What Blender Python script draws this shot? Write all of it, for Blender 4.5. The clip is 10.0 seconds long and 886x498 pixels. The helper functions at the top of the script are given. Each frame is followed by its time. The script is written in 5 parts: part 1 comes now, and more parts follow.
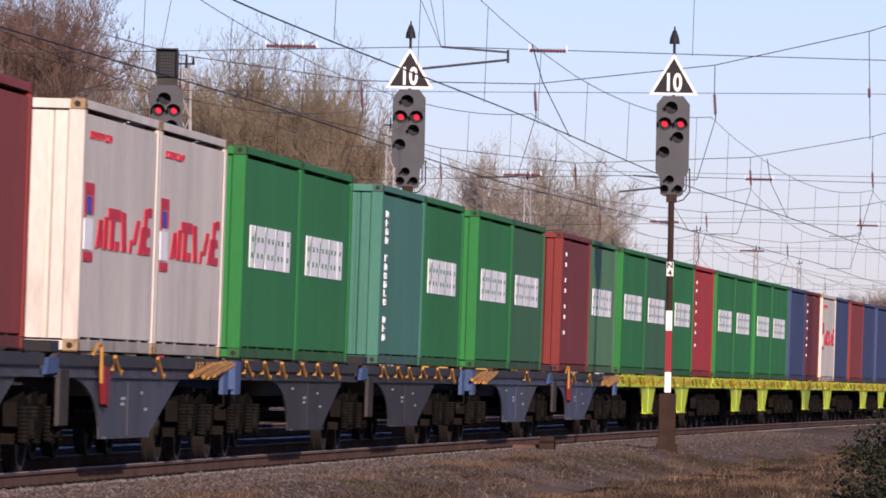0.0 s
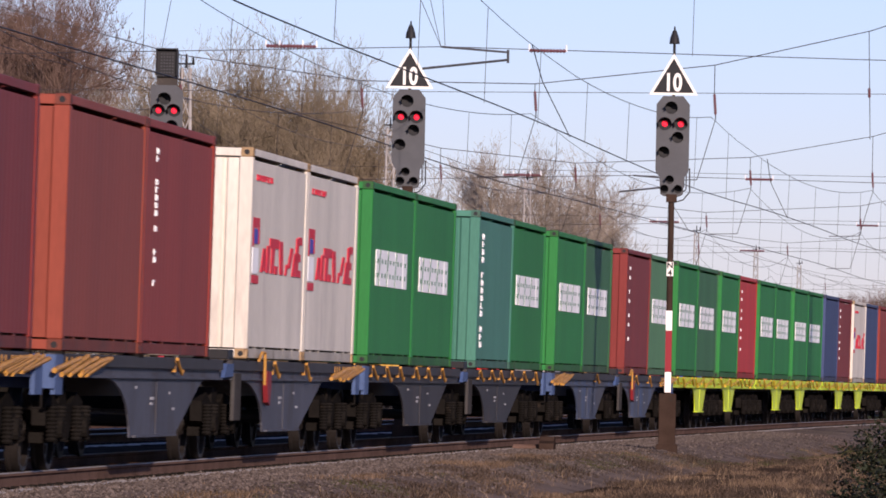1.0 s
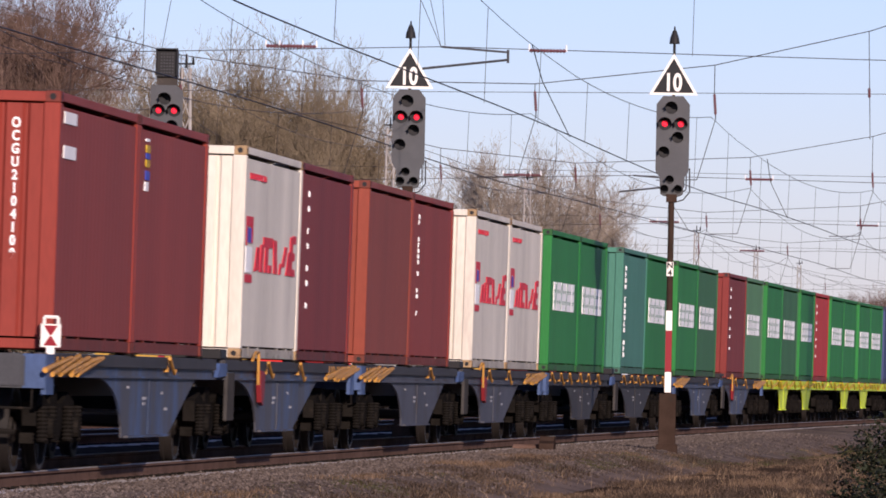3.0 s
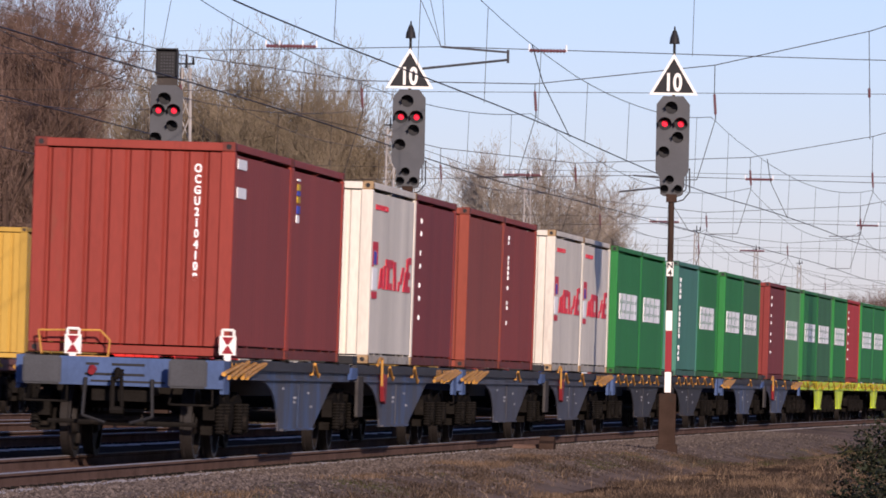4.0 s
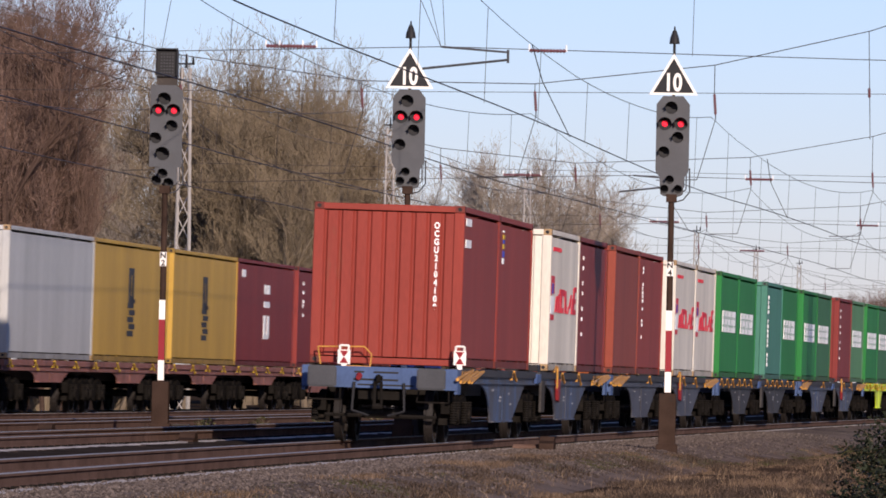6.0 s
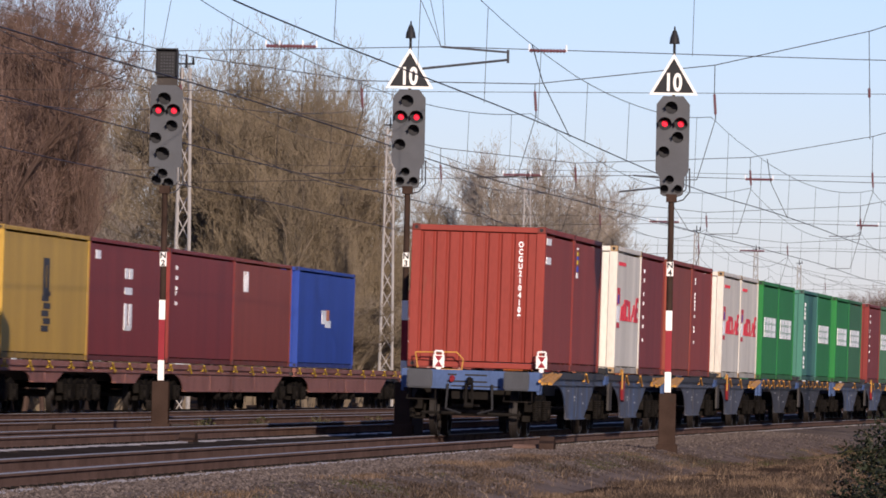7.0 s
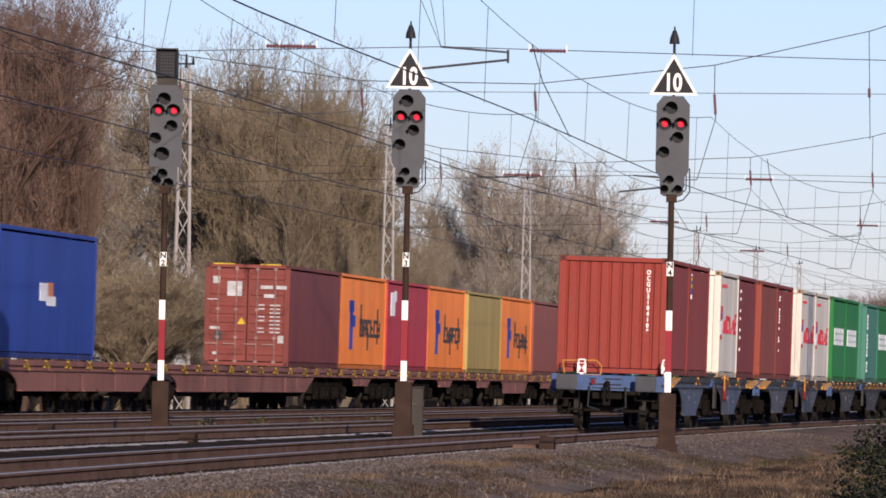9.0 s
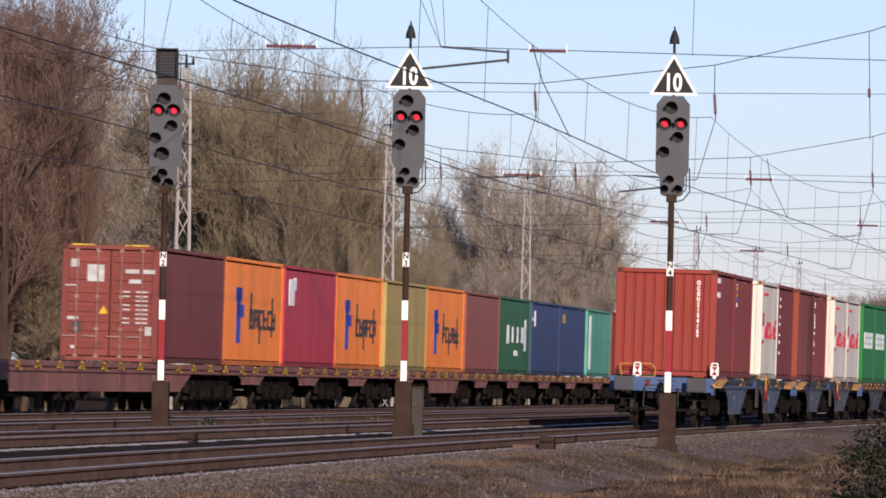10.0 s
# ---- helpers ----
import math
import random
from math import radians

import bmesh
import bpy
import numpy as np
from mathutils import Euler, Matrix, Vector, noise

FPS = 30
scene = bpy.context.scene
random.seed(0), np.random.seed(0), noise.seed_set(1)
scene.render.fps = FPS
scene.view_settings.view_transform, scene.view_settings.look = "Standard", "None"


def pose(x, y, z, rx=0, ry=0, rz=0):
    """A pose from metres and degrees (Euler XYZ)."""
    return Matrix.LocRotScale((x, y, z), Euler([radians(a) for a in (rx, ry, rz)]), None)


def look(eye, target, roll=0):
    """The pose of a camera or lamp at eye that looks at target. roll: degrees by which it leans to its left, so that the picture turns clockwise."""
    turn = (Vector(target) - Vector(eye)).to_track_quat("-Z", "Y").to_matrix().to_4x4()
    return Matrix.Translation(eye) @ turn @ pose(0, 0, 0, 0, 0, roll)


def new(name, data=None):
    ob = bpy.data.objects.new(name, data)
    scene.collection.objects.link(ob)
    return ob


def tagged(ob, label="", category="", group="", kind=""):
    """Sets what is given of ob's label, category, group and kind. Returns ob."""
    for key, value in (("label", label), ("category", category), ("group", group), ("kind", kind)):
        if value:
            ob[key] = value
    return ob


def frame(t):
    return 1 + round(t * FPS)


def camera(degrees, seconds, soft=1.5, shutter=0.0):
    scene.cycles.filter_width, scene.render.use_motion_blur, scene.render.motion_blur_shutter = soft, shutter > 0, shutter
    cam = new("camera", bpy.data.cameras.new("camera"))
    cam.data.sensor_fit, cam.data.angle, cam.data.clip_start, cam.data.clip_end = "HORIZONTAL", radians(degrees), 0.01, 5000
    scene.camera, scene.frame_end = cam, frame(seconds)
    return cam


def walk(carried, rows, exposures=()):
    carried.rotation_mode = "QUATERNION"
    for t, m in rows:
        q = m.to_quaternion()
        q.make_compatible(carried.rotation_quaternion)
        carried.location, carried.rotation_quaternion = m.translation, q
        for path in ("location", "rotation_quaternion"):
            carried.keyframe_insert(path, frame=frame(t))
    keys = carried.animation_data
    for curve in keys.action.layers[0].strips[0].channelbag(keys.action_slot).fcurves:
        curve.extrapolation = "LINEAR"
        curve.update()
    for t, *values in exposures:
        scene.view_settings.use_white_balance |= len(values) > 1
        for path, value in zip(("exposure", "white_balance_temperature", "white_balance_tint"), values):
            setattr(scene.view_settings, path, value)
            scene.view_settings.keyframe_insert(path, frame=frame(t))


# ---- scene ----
cam = camera(7.0542, 10.0, soft=1.7, shutter=0.35)
EYE = (0.0, -10.204, 0.995)
AIM = (99.8448, -10.204 + 5.2576, 0.995 + 1.8374)
walk(cam, [(0, look(EYE, AIM, 1.16)), (10, look(EYE, AIM, 1.16))], exposures=[(0, 0.09, 6600, 15), (2.5, 0.06, 6600, 14), (4.5, 0.02, 6600, 11), (7.0, 0.08, 6600, 7), (10, 0.12, 6600, 6)])

# ---------------------------------------------------------------- world and sun
SUN_TO = Vector((0.960, 0.280, 0)).normalized()
SUN_EL = radians(16)
world = bpy.data.worlds.new("world")
scene.world = world
world.use_nodes = True
wn = world.node_tree.nodes
sky = wn.new("ShaderNodeTexSky")
sky.sky_type, sky.sun_disc = "NISHITA", False
sky.sun_elevation = SUN_EL
sky.sun_rotation = math.atan2(-SUN_TO.x, -SUN_TO.y)
sky.air_density, sky.dust_density, sky.ozone_density = 1.0, 0.3, 4.5
haze = wn.new("ShaderNodeMix")
haze.data_type, haze.blend_type = "RGBA", "MULTIPLY"
haze.inputs[0].default_value = 1.0
haze.inputs[7].default_value = (1.07, 0.95, 1.28, 1)
world.node_tree.links.new(sky.outputs[0], haze.inputs[6])
world.node_tree.links.new(haze.outputs[2], wn["Background"].inputs[0])
wn["Background"].inputs[1].default_value = 0.118
sun = new("sun", bpy.data.lights.new("sun", "SUN"))
sun.data.energy, sun.data.angle, sun.data.color = 5.0, radians(0.6), (1.0, 0.85, 0.77)
away = Vector((SUN_TO.x * math.cos(SUN_EL), SUN_TO.y * math.cos(SUN_EL), -math.sin(SUN_EL)))
sun.matrix_world = look((-60, -60, 60), Vector((-60, -60, 60)) + away)

# ---------------------------------------------------------------- materials
def mat(name, color, rough=0.6, metal=0.0, spots=None, amount=0.5, scale=1.5, vary=0.15, bump=0.1, grain=40.0, streak=1.0, emit=None, island=0.0):
    """A weathered surface: tone drift at two scales, stains of a second colour, fine relief."""
    m = bpy.data.materials.new(name)
    m.use_nodes = True
    nt, nd = m.node_tree, m.node_tree.nodes
    ln = nt.links.new
    b = nd["Principled BSDF"]
    b.inputs["Roughness"].default_value, b.inputs["Metallic"].default_value = rough, metal
    b.inputs["Specular IOR Level"].default_value = 0.5 if rough < 0.5 else 0.2 if rough < 0.72 else 0.0
    co = nd.new("ShaderNodeTexCoord")
    mp = nd.new("ShaderNodeMapping")
    mp.inputs["Scale"].default_value = (1, 1, 1 / streak)
    info = nd.new("ShaderNodeObjectInfo")
    add = nd.new("ShaderNodeVectorMath")
    add.operation = "MULTIPLY_ADD"
    ln(info.outputs["Random"], add.inputs[0])
    add.inputs[1].default_value = (37, 53, 71)
    ln(co.outputs["Object"], mp.inputs[0])
    ln(mp.outputs[0], add.inputs[2])
    big, fine = nd.new("ShaderNodeTexNoise"), nd.new("ShaderNodeTexNoise")
    big.inputs["Scale"].default_value, big.inputs["Detail"].default_value = scale, 6
    fine.inputs["Scale"].default_value, fine.inputs["Detail"].default_value = grain, 3
    ln(add.outputs[0], big.inputs[0]), ln(add.outputs[0], fine.inputs[0])
    tone = nd.new("ShaderNodeMath")
    tone.operation = "MULTIPLY_ADD"
    ln(fine.outputs[0], tone.inputs[0])
    tone.inputs[1].default_value, tone.inputs[2].default_value = 0.5, 0.0
    tot = nd.new("ShaderNodeMath")
    tot.operation = "ADD"
    ln(tone.outputs[0], tot.inputs[0]), ln(big.outputs[0], tot.inputs[1])
    rng = nd.new("ShaderNodeMapRange")
    rng.inputs[1].default_value, rng.inputs[2].default_value = 0.45, 1.05
    rng.inputs[3].default_value, rng.inputs[4].default_value = 1 - vary, 1 + vary
    ln(tot.outputs[0], rng.inputs[0])
    hsv = nd.new("ShaderNodeHueSaturation")
    hsv.inputs["Color"].default_value = (*color, 1)
    ln(rng.outputs[0], hsv.inputs["Value"])
    last = hsv.outputs[0]
    if island:
        geo, r2 = nd.new("ShaderNodeNewGeometry"), nd.new("ShaderNodeMapRange")
        ln(geo.outputs["Random Per Island"], r2.inputs[0])
        r2.inputs[3].default_value, r2.inputs[4].default_value = 1 - island, 1 + island
        h2 = nd.new("ShaderNodeHueSaturation")
        ln(last, h2.inputs["Color"]), ln(r2.outputs[0], h2.inputs["Value"])
        last = h2.outputs[0]
    if spots:
        st = nd.new("ShaderNodeTexNoise")
        st.inputs["Scale"].default_value, st.inputs["Detail"].default_value, st.inputs["Roughness"].default_value = scale * 1.7, 8, 0.7
        off = nd.new("ShaderNodeVectorMath")
        off.inputs[1].default_value = (11, 5, 3)
        ln(add.outputs[0], off.inputs[0]), ln(off.outputs[0], st.inputs[0])
        ramp = nd.new("ShaderNodeMapRange")
        ramp.inputs[1].default_value, ramp.inputs[2].default_value = 0.72 - 0.3 * amount, 0.86 - 0.3 * amount
        ramp.inputs[4].default_value = 0.85
        ln(st.outputs[0], ramp.inputs[0])
        mix = nd.new("ShaderNodeMix")
        mix.data_type = "RGBA"
        ln(ramp.outputs[0], mix.inputs[0]), ln(last, mix.inputs[6])
        mix.inputs[7].default_value = (*spots, 1)
        last = mix.outputs[2]
    ln(last, b.inputs["Base Color"])
    if bump:
        bp = nd.new("ShaderNodeBump")
        bp.inputs["Strength"].default_value, bp.inputs["Distance"].default_value = bump, 0.02
        ln(fine.outputs[0], bp.inputs["Height"]), ln(bp.outputs[0], b.inputs["Normal"])
    if emit:
        b.inputs["Emission Color"].default_value, b.inputs["Emission Strength"].default_value = (*color, 1), emit
    return m

RUST = (0.16, 0.07, 0.04)
def paint(name, c, amount=0.2, spots=RUST, vary=0.2, rough=0.6):
    return mat(name, [v * k for v, k in zip(c, (0.80, 0.77, 0.68))], rough, 0, spots, amount, 0.9, vary, 0.05, 30, 5.0)
BOX = {
    "brown": paint("oxide_brown_paint", (0.31, 0.050, 0.038)),
    "brown_b": paint("faded_brown_paint", (0.30, 0.064, 0.042)),
    "rosy": paint("sun_bleached_brown_paint", (0.36, 0.11, 0.085)),
    "dull": paint("dull_brown_paint", (0.235, 0.058, 0.050)),
    "maroon": paint("maroon_paint", (0.245, 0.038, 0.035)),
    "green": paint("green_paint", (0.025, 0.23, 0.055)),
    "green_dark": paint("dull_green_paint", (0.05, 0.17, 0.07)),
    "green_pale": paint("washed_green_paint", (0.11, 0.27, 0.13)),
    "teal": paint("teal_paint", (0.075, 0.25, 0.195)),
    "white": paint("white_paint", (0.82, 0.77, 0.72), 0.50, (0.46, 0.39, 0.33)),
    "grey": paint("pale_grey_paint", (0.55, 0.56, 0.60), 0.12, (0.35, 0.30, 0.26)),
    "red": paint("red_paint", (0.55, 0.045, 0.045), 0.1),
    "signal_red": paint("bright_red_paint", (0.72, 0.035, 0.03), 0.05),
    "blue": paint("navy_paint", (0.058, 0.082, 0.20)),
    "blue_b": paint("bright_blue_paint", (0.03, 0.075, 0.42), 0.08),
    "orange": paint("orange_paint", (1.22, 0.335, 0.06), 0.05),
    "yellow": paint("mustard_paint", (0.58, 0.36, 0.075), 0.1),
    "yellow_b": paint("pale_mustard_paint", (0.52, 0.38, 0.13), 0.12),
    "crimson": paint("crimson_paint", (0.58, 0.055, 0.085), 0.08),
    "aqua": paint("aqua_paint", (0.13, 0.42, 0.32), 0.08),
}
# grime, plus the shade of the recessed bottom rail mixed into the colour
GRIME_SHADE = (0.06, 0.042, 0.034)
LOW_RAIL = {k: mat("grimy_shaded_" + m.name, [0.55 * v + 0.3 * g for v, g in zip(m.node_tree.nodes["Hue/Saturation/Value"].inputs["Color"].default_value[:3], GRIME_SHADE)], 0.7, 0, GRIME_SHADE, 0.55, 1.2, 0.3, 0.05, 30, 1.0) for k, m in BOX.items()}
NOTE = mat("grimy_shaded_white_stencil", (0.42, 0.40, 0.38), 0.7, 0, (0.12, 0.1, 0.09), 0.5, 5, 0.3, 0)
LOCK_BAR = mat("worn_lock_bar_steel", (0.26, 0.15, 0.13), 0.6, 0.2, (0.14, 0.06, 0.05), 0.4, 4, 0.3)
CASTING = mat("rust_stained_casting", (0.36, 0.24, 0.13), 0.8, 0, (0.12, 0.06, 0.035), 0.6, 6, 0.3)
WHITE_MARK = mat("white_lettering", (0.92, 0.90, 0.86), 0.6, vary=0.1, bump=0)
RED_MARK = mat("red_lettering", (0.62, 0.03, 0.05), 0.6, vary=0.1, bump=0)
BLUE_MARK = mat("blue_lettering", (0.05, 0.07, 0.38), 0.6, vary=0.1, bump=0)
BLACK_MARK = mat("black_lettering", (0.04, 0.035, 0.035), 0.6, vary=0.1, bump=0)
ORANGE_MARK = mat("orange_lettering", (0.75, 0.25, 0.1), 0.6, vary=0.1, bump=0)
PALE_BLUE_MARK = mat("sky_blue_lettering", (0.4, 0.62, 0.8), 0.6, vary=0.1, bump=0)
WAGON_BLUE = mat("dirty_blue_paint", (0.060, 0.090, 0.165), 0.62, 0, (0.070, 0.062, 0.060), 1.12, 0.9, 0.5, 0.1, 25, 4.0)
CLEAN_BLUE = mat("bright_wagon_blue", (0.056, 0.09, 0.185), 0.6, 0, (0.05, 0.045, 0.05), 0.4, 1.5, 0.3, 0.1, 25, 2.0)
WAGON_GREY = mat("grimy_shaded_grey_paint", (0.070, 0.070, 0.084), 0.65, 0, (0.05, 0.038, 0.032), 0.7, 0.8, 0.3, 0.1, 25, 2.5)
WAGON_DARK = mat("sooty_brown_paint", (0.042, 0.038, 0.038), 0.7, 0, (0.10, 0.055, 0.035), 0.45, 0.8, 0.3, 0.1, 25, 2.5)
WAGON_LIME = mat("lime_yellow_paint", (0.55, 0.66, 0.03), 0.5, 0, (0.2, 0.2, 0.05), 0.15, 0.9, 0.2, 0.05, 25, 2.5)
WAGON_BROWN = mat("rusty_brown_paint", (0.245, 0.105, 0.080), 0.7, 0, (0.08, 0.052, 0.044), 0.5, 0.8, 0.3, 0.1, 25, 2.5)
STEEL_DARK = mat("oily_brake_dust_steel", (0.014, 0.012, 0.0105), 0.75, 0, (0.045, 0.033, 0.026), 0.45, 3, 0.4, 0.2, 40)
WHEEL_STEEL = mat("rolled_wheel_steel", (0.018, 0.014, 0.012), 0.6, 0, vary=0.3)
HOOK = mat("ochre_lashing_paint", (0.48, 0.235, 0.05), 0.6, 0, (0.15, 0.07, 0.03), 0.6, 4, 0.3)
HOOK_YELLOW = mat("yellow_lashing_paint", (0.55, 0.35, 0.03), 0.6, 0, (0.06, 0.05, 0.03), 0.7, 4, 0.3)
RAG_RED = mat("red_enamel", (0.22, 0.02, 0.025), 0.6, vary=0.2)
BUFFER_GREY = mat("grey_buffer_steel", (0.058, 0.058, 0.062), 0.65, 0, vary=0.3)
SCREEN = mat("grimy_shaded_plate_steel", (0.062, 0.056, 0.052), 0.75, 0, (0.03, 0.025, 0.022), 0.5, 2, 0.3)
RAIL = mat("rusty_rail_steel", (0.125, 0.076, 0.058), 0.85, 0, (0.045, 0.03, 0.026), 0.5, 1.5, 0.3, 0.2, 30)
RAIL_TOP = mat("polished_rail_head", (0.23, 0.205, 0.19), 0.6, 0.0, vary=0.15)
SLEEPER = mat("weathered_timber", (0.06, 0.045, 0.038), 0.85, 0, (0.09, 0.075, 0.06), 0.4, 3, 0.3, 0.3)
BALLAST = mat("stained_ballast", (0.150, 0.112, 0.090), 0.9, 0, (0.060, 0.045, 0.036), 0.5, 0.7, 0.4, 1.0, 14, island=0.0)
# oil-stained ballast, its colour also darkened to stand for the trains' shade
OILY_SHADE = mat("oily_shaded_ballast", (0.040, 0.030, 0.024), 0.9, 0, (0.022, 0.017, 0.014), 0.5, 0.9, 0.4, 1.0, 14)
STONE = mat("ballast_stone", (0.108, 0.084, 0.071), 0.9, 0, (0.05, 0.036, 0.029), 0.5, 2, 0.3, 0.2, 30, island=0.45)
SOIL = mat("dry_soil_and_moss", (0.058, 0.038, 0.025), 0.95, 0, (0.022, 0.023, 0.010), 0.5, 0.35, 0.4, 0.8, 9)
DEAD = mat("dead_weed_brown", (0.062, 0.044, 0.033), 0.85, vary=0.3, bump=0, island=0.5)
STALK = mat("pale_dry_stalk", (0.26, 0.18, 0.11), 0.8, vary=0.3, bump=0, island=0.4)
GRASS = mat("dry_straw_grass", (0.150, 0.100, 0.066), 0.8, 0, (0.045, 0.029, 0.019), 0.7, 0.5, 0.3, 0, 9, island=0.45)
GRASS_G = mat("green_winter_grass", (0.066, 0.064, 0.028), 0.8, vary=0.3, bump=0, island=0.4)
BARK = mat("grey_brown_bark", (0.15, 0.115, 0.08), 0.9, 0, (0.16, 0.15, 0.07), 0.4, 1.2, 0.3, 0.4, 12)
DARK_BARK = mat("dark_brown_bark", (0.07, 0.045, 0.035), 0.9, 0, (0.05, 0.04, 0.03), 0.4, 1.2, 0.3, 0.4, 12)
TWIG_GREY = mat("grey_winter_twigs", (0.26, 0.215, 0.17), 0.85, vary=0.3, bump=0, scale=0.25, island=0.4)
TWIG = mat("winter_twigs", (0.195, 0.150, 0.098), 0.85, vary=0.3, bump=0, scale=0.25, island=0.4)
TWIG_RED = mat("reddish_winter_twigs", (0.150, 0.098, 0.076), 0.85, vary=0.3, bump=0, scale=0.25, island=0.4)
CLUMP = mat("withered_brown_leaves", (0.130, 0.078, 0.059), 0.85, vary=0.4, bump=0, scale=0.3, island=0.5)
LEAF = mat("dark_bramble_leaves", (0.017, 0.02, 0.009), 0.6, vary=0.4, bump=0, island=0.5)
SIGNAL_GREY = mat("grey_signal_enamel", (0.075, 0.075, 0.078), 0.6, 0, (0.055, 0.048, 0.045), 0.3, 3, 0.12)
SIGNAL_BLACK = mat("matt_black_enamel", (0.018, 0.017, 0.018), 0.6, vary=0.2)
MAST_RUST = mat("rusty_mast_paint", (0.045, 0.028, 0.021), 0.75, 0, (0.03, 0.026, 0.022), 0.5, 3, 0.3, 0.2)
MAST_GREY = mat("galvanised_grey", (0.42, 0.38, 0.34), 0.6, 0.3, (0.2, 0.13, 0.09), 0.3, 2, 0.25)
SIGN_WHITE = mat("white_sign_enamel", (0.80, 0.74, 0.66), 0.45, vary=0.06, bump=0)
SIGN_RED = mat("red_sign_enamel", (0.24, 0.012, 0.02), 0.5, vary=0.1, bump=0)
LAMP_RED = mat("lit_red_lens", (1.0, 0.02, 0.05), 0.6, vary=0.02, bump=0, emit=0.47)
LENS_DARK = mat("unlit_glass_lens", (0.012, 0.012, 0.014), 0.15, vary=0.05, bump=0)
WIRE = mat("oxidised_copper_wire", (0.055, 0.045, 0.045), 0.6, 0.3, vary=0.2, bump=0)
INSUL = mat("brown_red_porcelain", (0.13, 0.045, 0.05), 0.35, vary=0.2, bump=0)
INSUL_W = mat("white_porcelain", (0.8, 0.8, 0.8), 0.3, vary=0.05, bump=0)
CABINET = mat("weathered_cabinet_grey", (0.045, 0.036, 0.03), 0.7, 0, (0.12, 0.09, 0.07), 0.4, 3, 0.2)
PALE_STONE = mat("pale_crest_ballast", (0.44, 0.38, 0.33), 0.9, 0, (0.2, 0.16, 0.14), 0.4, 2.5, 0.35, 0.8, 20)
CONCRETE = mat("stained_concrete", (0.11, 0.095, 0.08), 0.9, 0, (0.17, 0.13, 0.1), 0.5, 3, 0.25, 0.4)

# ---------------------------------------------------------------- mesh helpers
def box(bm, x0, x1, y0, y1, z0, z1, m=None):
    vs = [bm.verts.new((x, y, z)) for x in (x0, x1) for y in (y0, y1) for z in (z0, z1)]
    for f in ((0, 1, 3, 2), (4, 6, 7, 5), (0, 4, 5, 1), (2, 3, 7, 6), (0, 2, 6, 4), (1, 5, 7, 3)):
        bm.faces.new([vs[i] for i in f])
    if m is not None:
        bmesh.ops.transform(bm, matrix=m, verts=vs)
    return vs

def tube(bm, a, b, r, r2=None, n=8, caps=True):
    a, b = Vector(a), Vector(b)
    r2 = r if r2 is None else r2
    d = (b - a).normalized()
    u = d.cross((0, 0, 1) if abs(d.z) < 0.9 else (1, 0, 0)).normalized()
    v = d.cross(u)
    p, q = [], []
    for i in range(n):
        w = u * math.cos(i * math.tau / n) + v * math.sin(i * math.tau / n)
        p.append(bm.verts.new(a + w * r)), q.append(bm.verts.new(b + w * r2))
    for i in range(n):
        bm.faces.new((p[i], p[(i + 1) % n], q[(i + 1) % n], q[i]))
    if caps:
        bm.faces.new(p[::-1]), bm.faces.new(q)

def slab(bm, outline, y0, y1):
    """A plate with an outline in x and z, from y0 to y1."""
    p = [bm.verts.new((x, y0, z)) for x, z in outline]
    q = [bm.verts.new((x, y1, z)) for x, z in outline]
    n = len(p)
    bm.faces.new(p), bm.faces.new(q[::-1])
    for i in range(n):
        bm.faces.new((p[i], q[i], q[(i + 1) % n], p[(i + 1) % n]))

def plate(bm, outline, x0, x1):
    """A plate with an outline in y and z, from x0 to x1."""
    p = [bm.verts.new((x0, y, z)) for y, z in outline]
    q = [bm.verts.new((x1, y, z)) for y, z in outline]
    n = len(p)
    bm.faces.new(p[::-1]), bm.faces.new(q)
    for i in range(n):
        bm.faces.new((p[i], p[(i + 1) % n], q[(i + 1) % n], q[i]))

def mesh_of(name, bm, material, bevel=0.0):
    if bevel:
        bmesh.ops.bevel(bm, geom=[e for e in bm.edges], offset=bevel, segments=1, affect="EDGES")
    bmesh.ops.recalc_face_normals(bm, faces=bm.faces)
    me = bpy.data.meshes.new(name)
    bm.to_mesh(me)
    bm.free()
    me.materials.append(material)
    return me

def part(name, bm, material, parent, label="", bevel=0.0):
    me = mesh_of(name, bm, material, bevel) if isinstance(bm, bmesh.types.BMesh) else bm
    ob = new(name, me)
    ob.parent = parent
    if me.materials[0] is not material:
        ob.material_slots[0].link = "OBJECT"
        ob.material_slots[0].material = material
    return tagged(ob, label)

def raw(name, verts, faces, material):
    me = bpy.data.meshes.new(name)
    me.from_pydata(verts, [], faces)
    me.materials.append(material)
    return me

def letters(text, size, m, material, parent, name="lettering"):
    cu = bpy.data.curves.new(name, "FONT")
    cu.body, cu.size, cu.align_x, cu.align_y, cu.extrude = text, size, "CENTER", "CENTER", 0.004
    cu.offset = size * 0.03
    tmp = bpy.data.objects.new(name, cu)
    me = bpy.data.meshes.new_from_object(tmp)
    bpy.data.objects.remove(tmp)
    me.materials.clear()
    me.materials.append(material)
    me.transform(m)
    return part(name, me, material, parent)

# ---------------------------------------------------------------- the lines of the tracks
K1, K2, CANT = 0.00059175, -2.8593e-6, radians(0.78)
def near_turn(s):
    """Heading of the near track: a curve that eases to a wide radius, then runs straight."""
    e, f = min(s, 150.0), min(max(s - 150.0, 0.0), 85.0)
    return -(K1 * e + K2 * e * e / 2 + (K1 + K2 * 150.0) * f)
_step = 0.5
_line = [(0.0, 0.0, 0.0)]
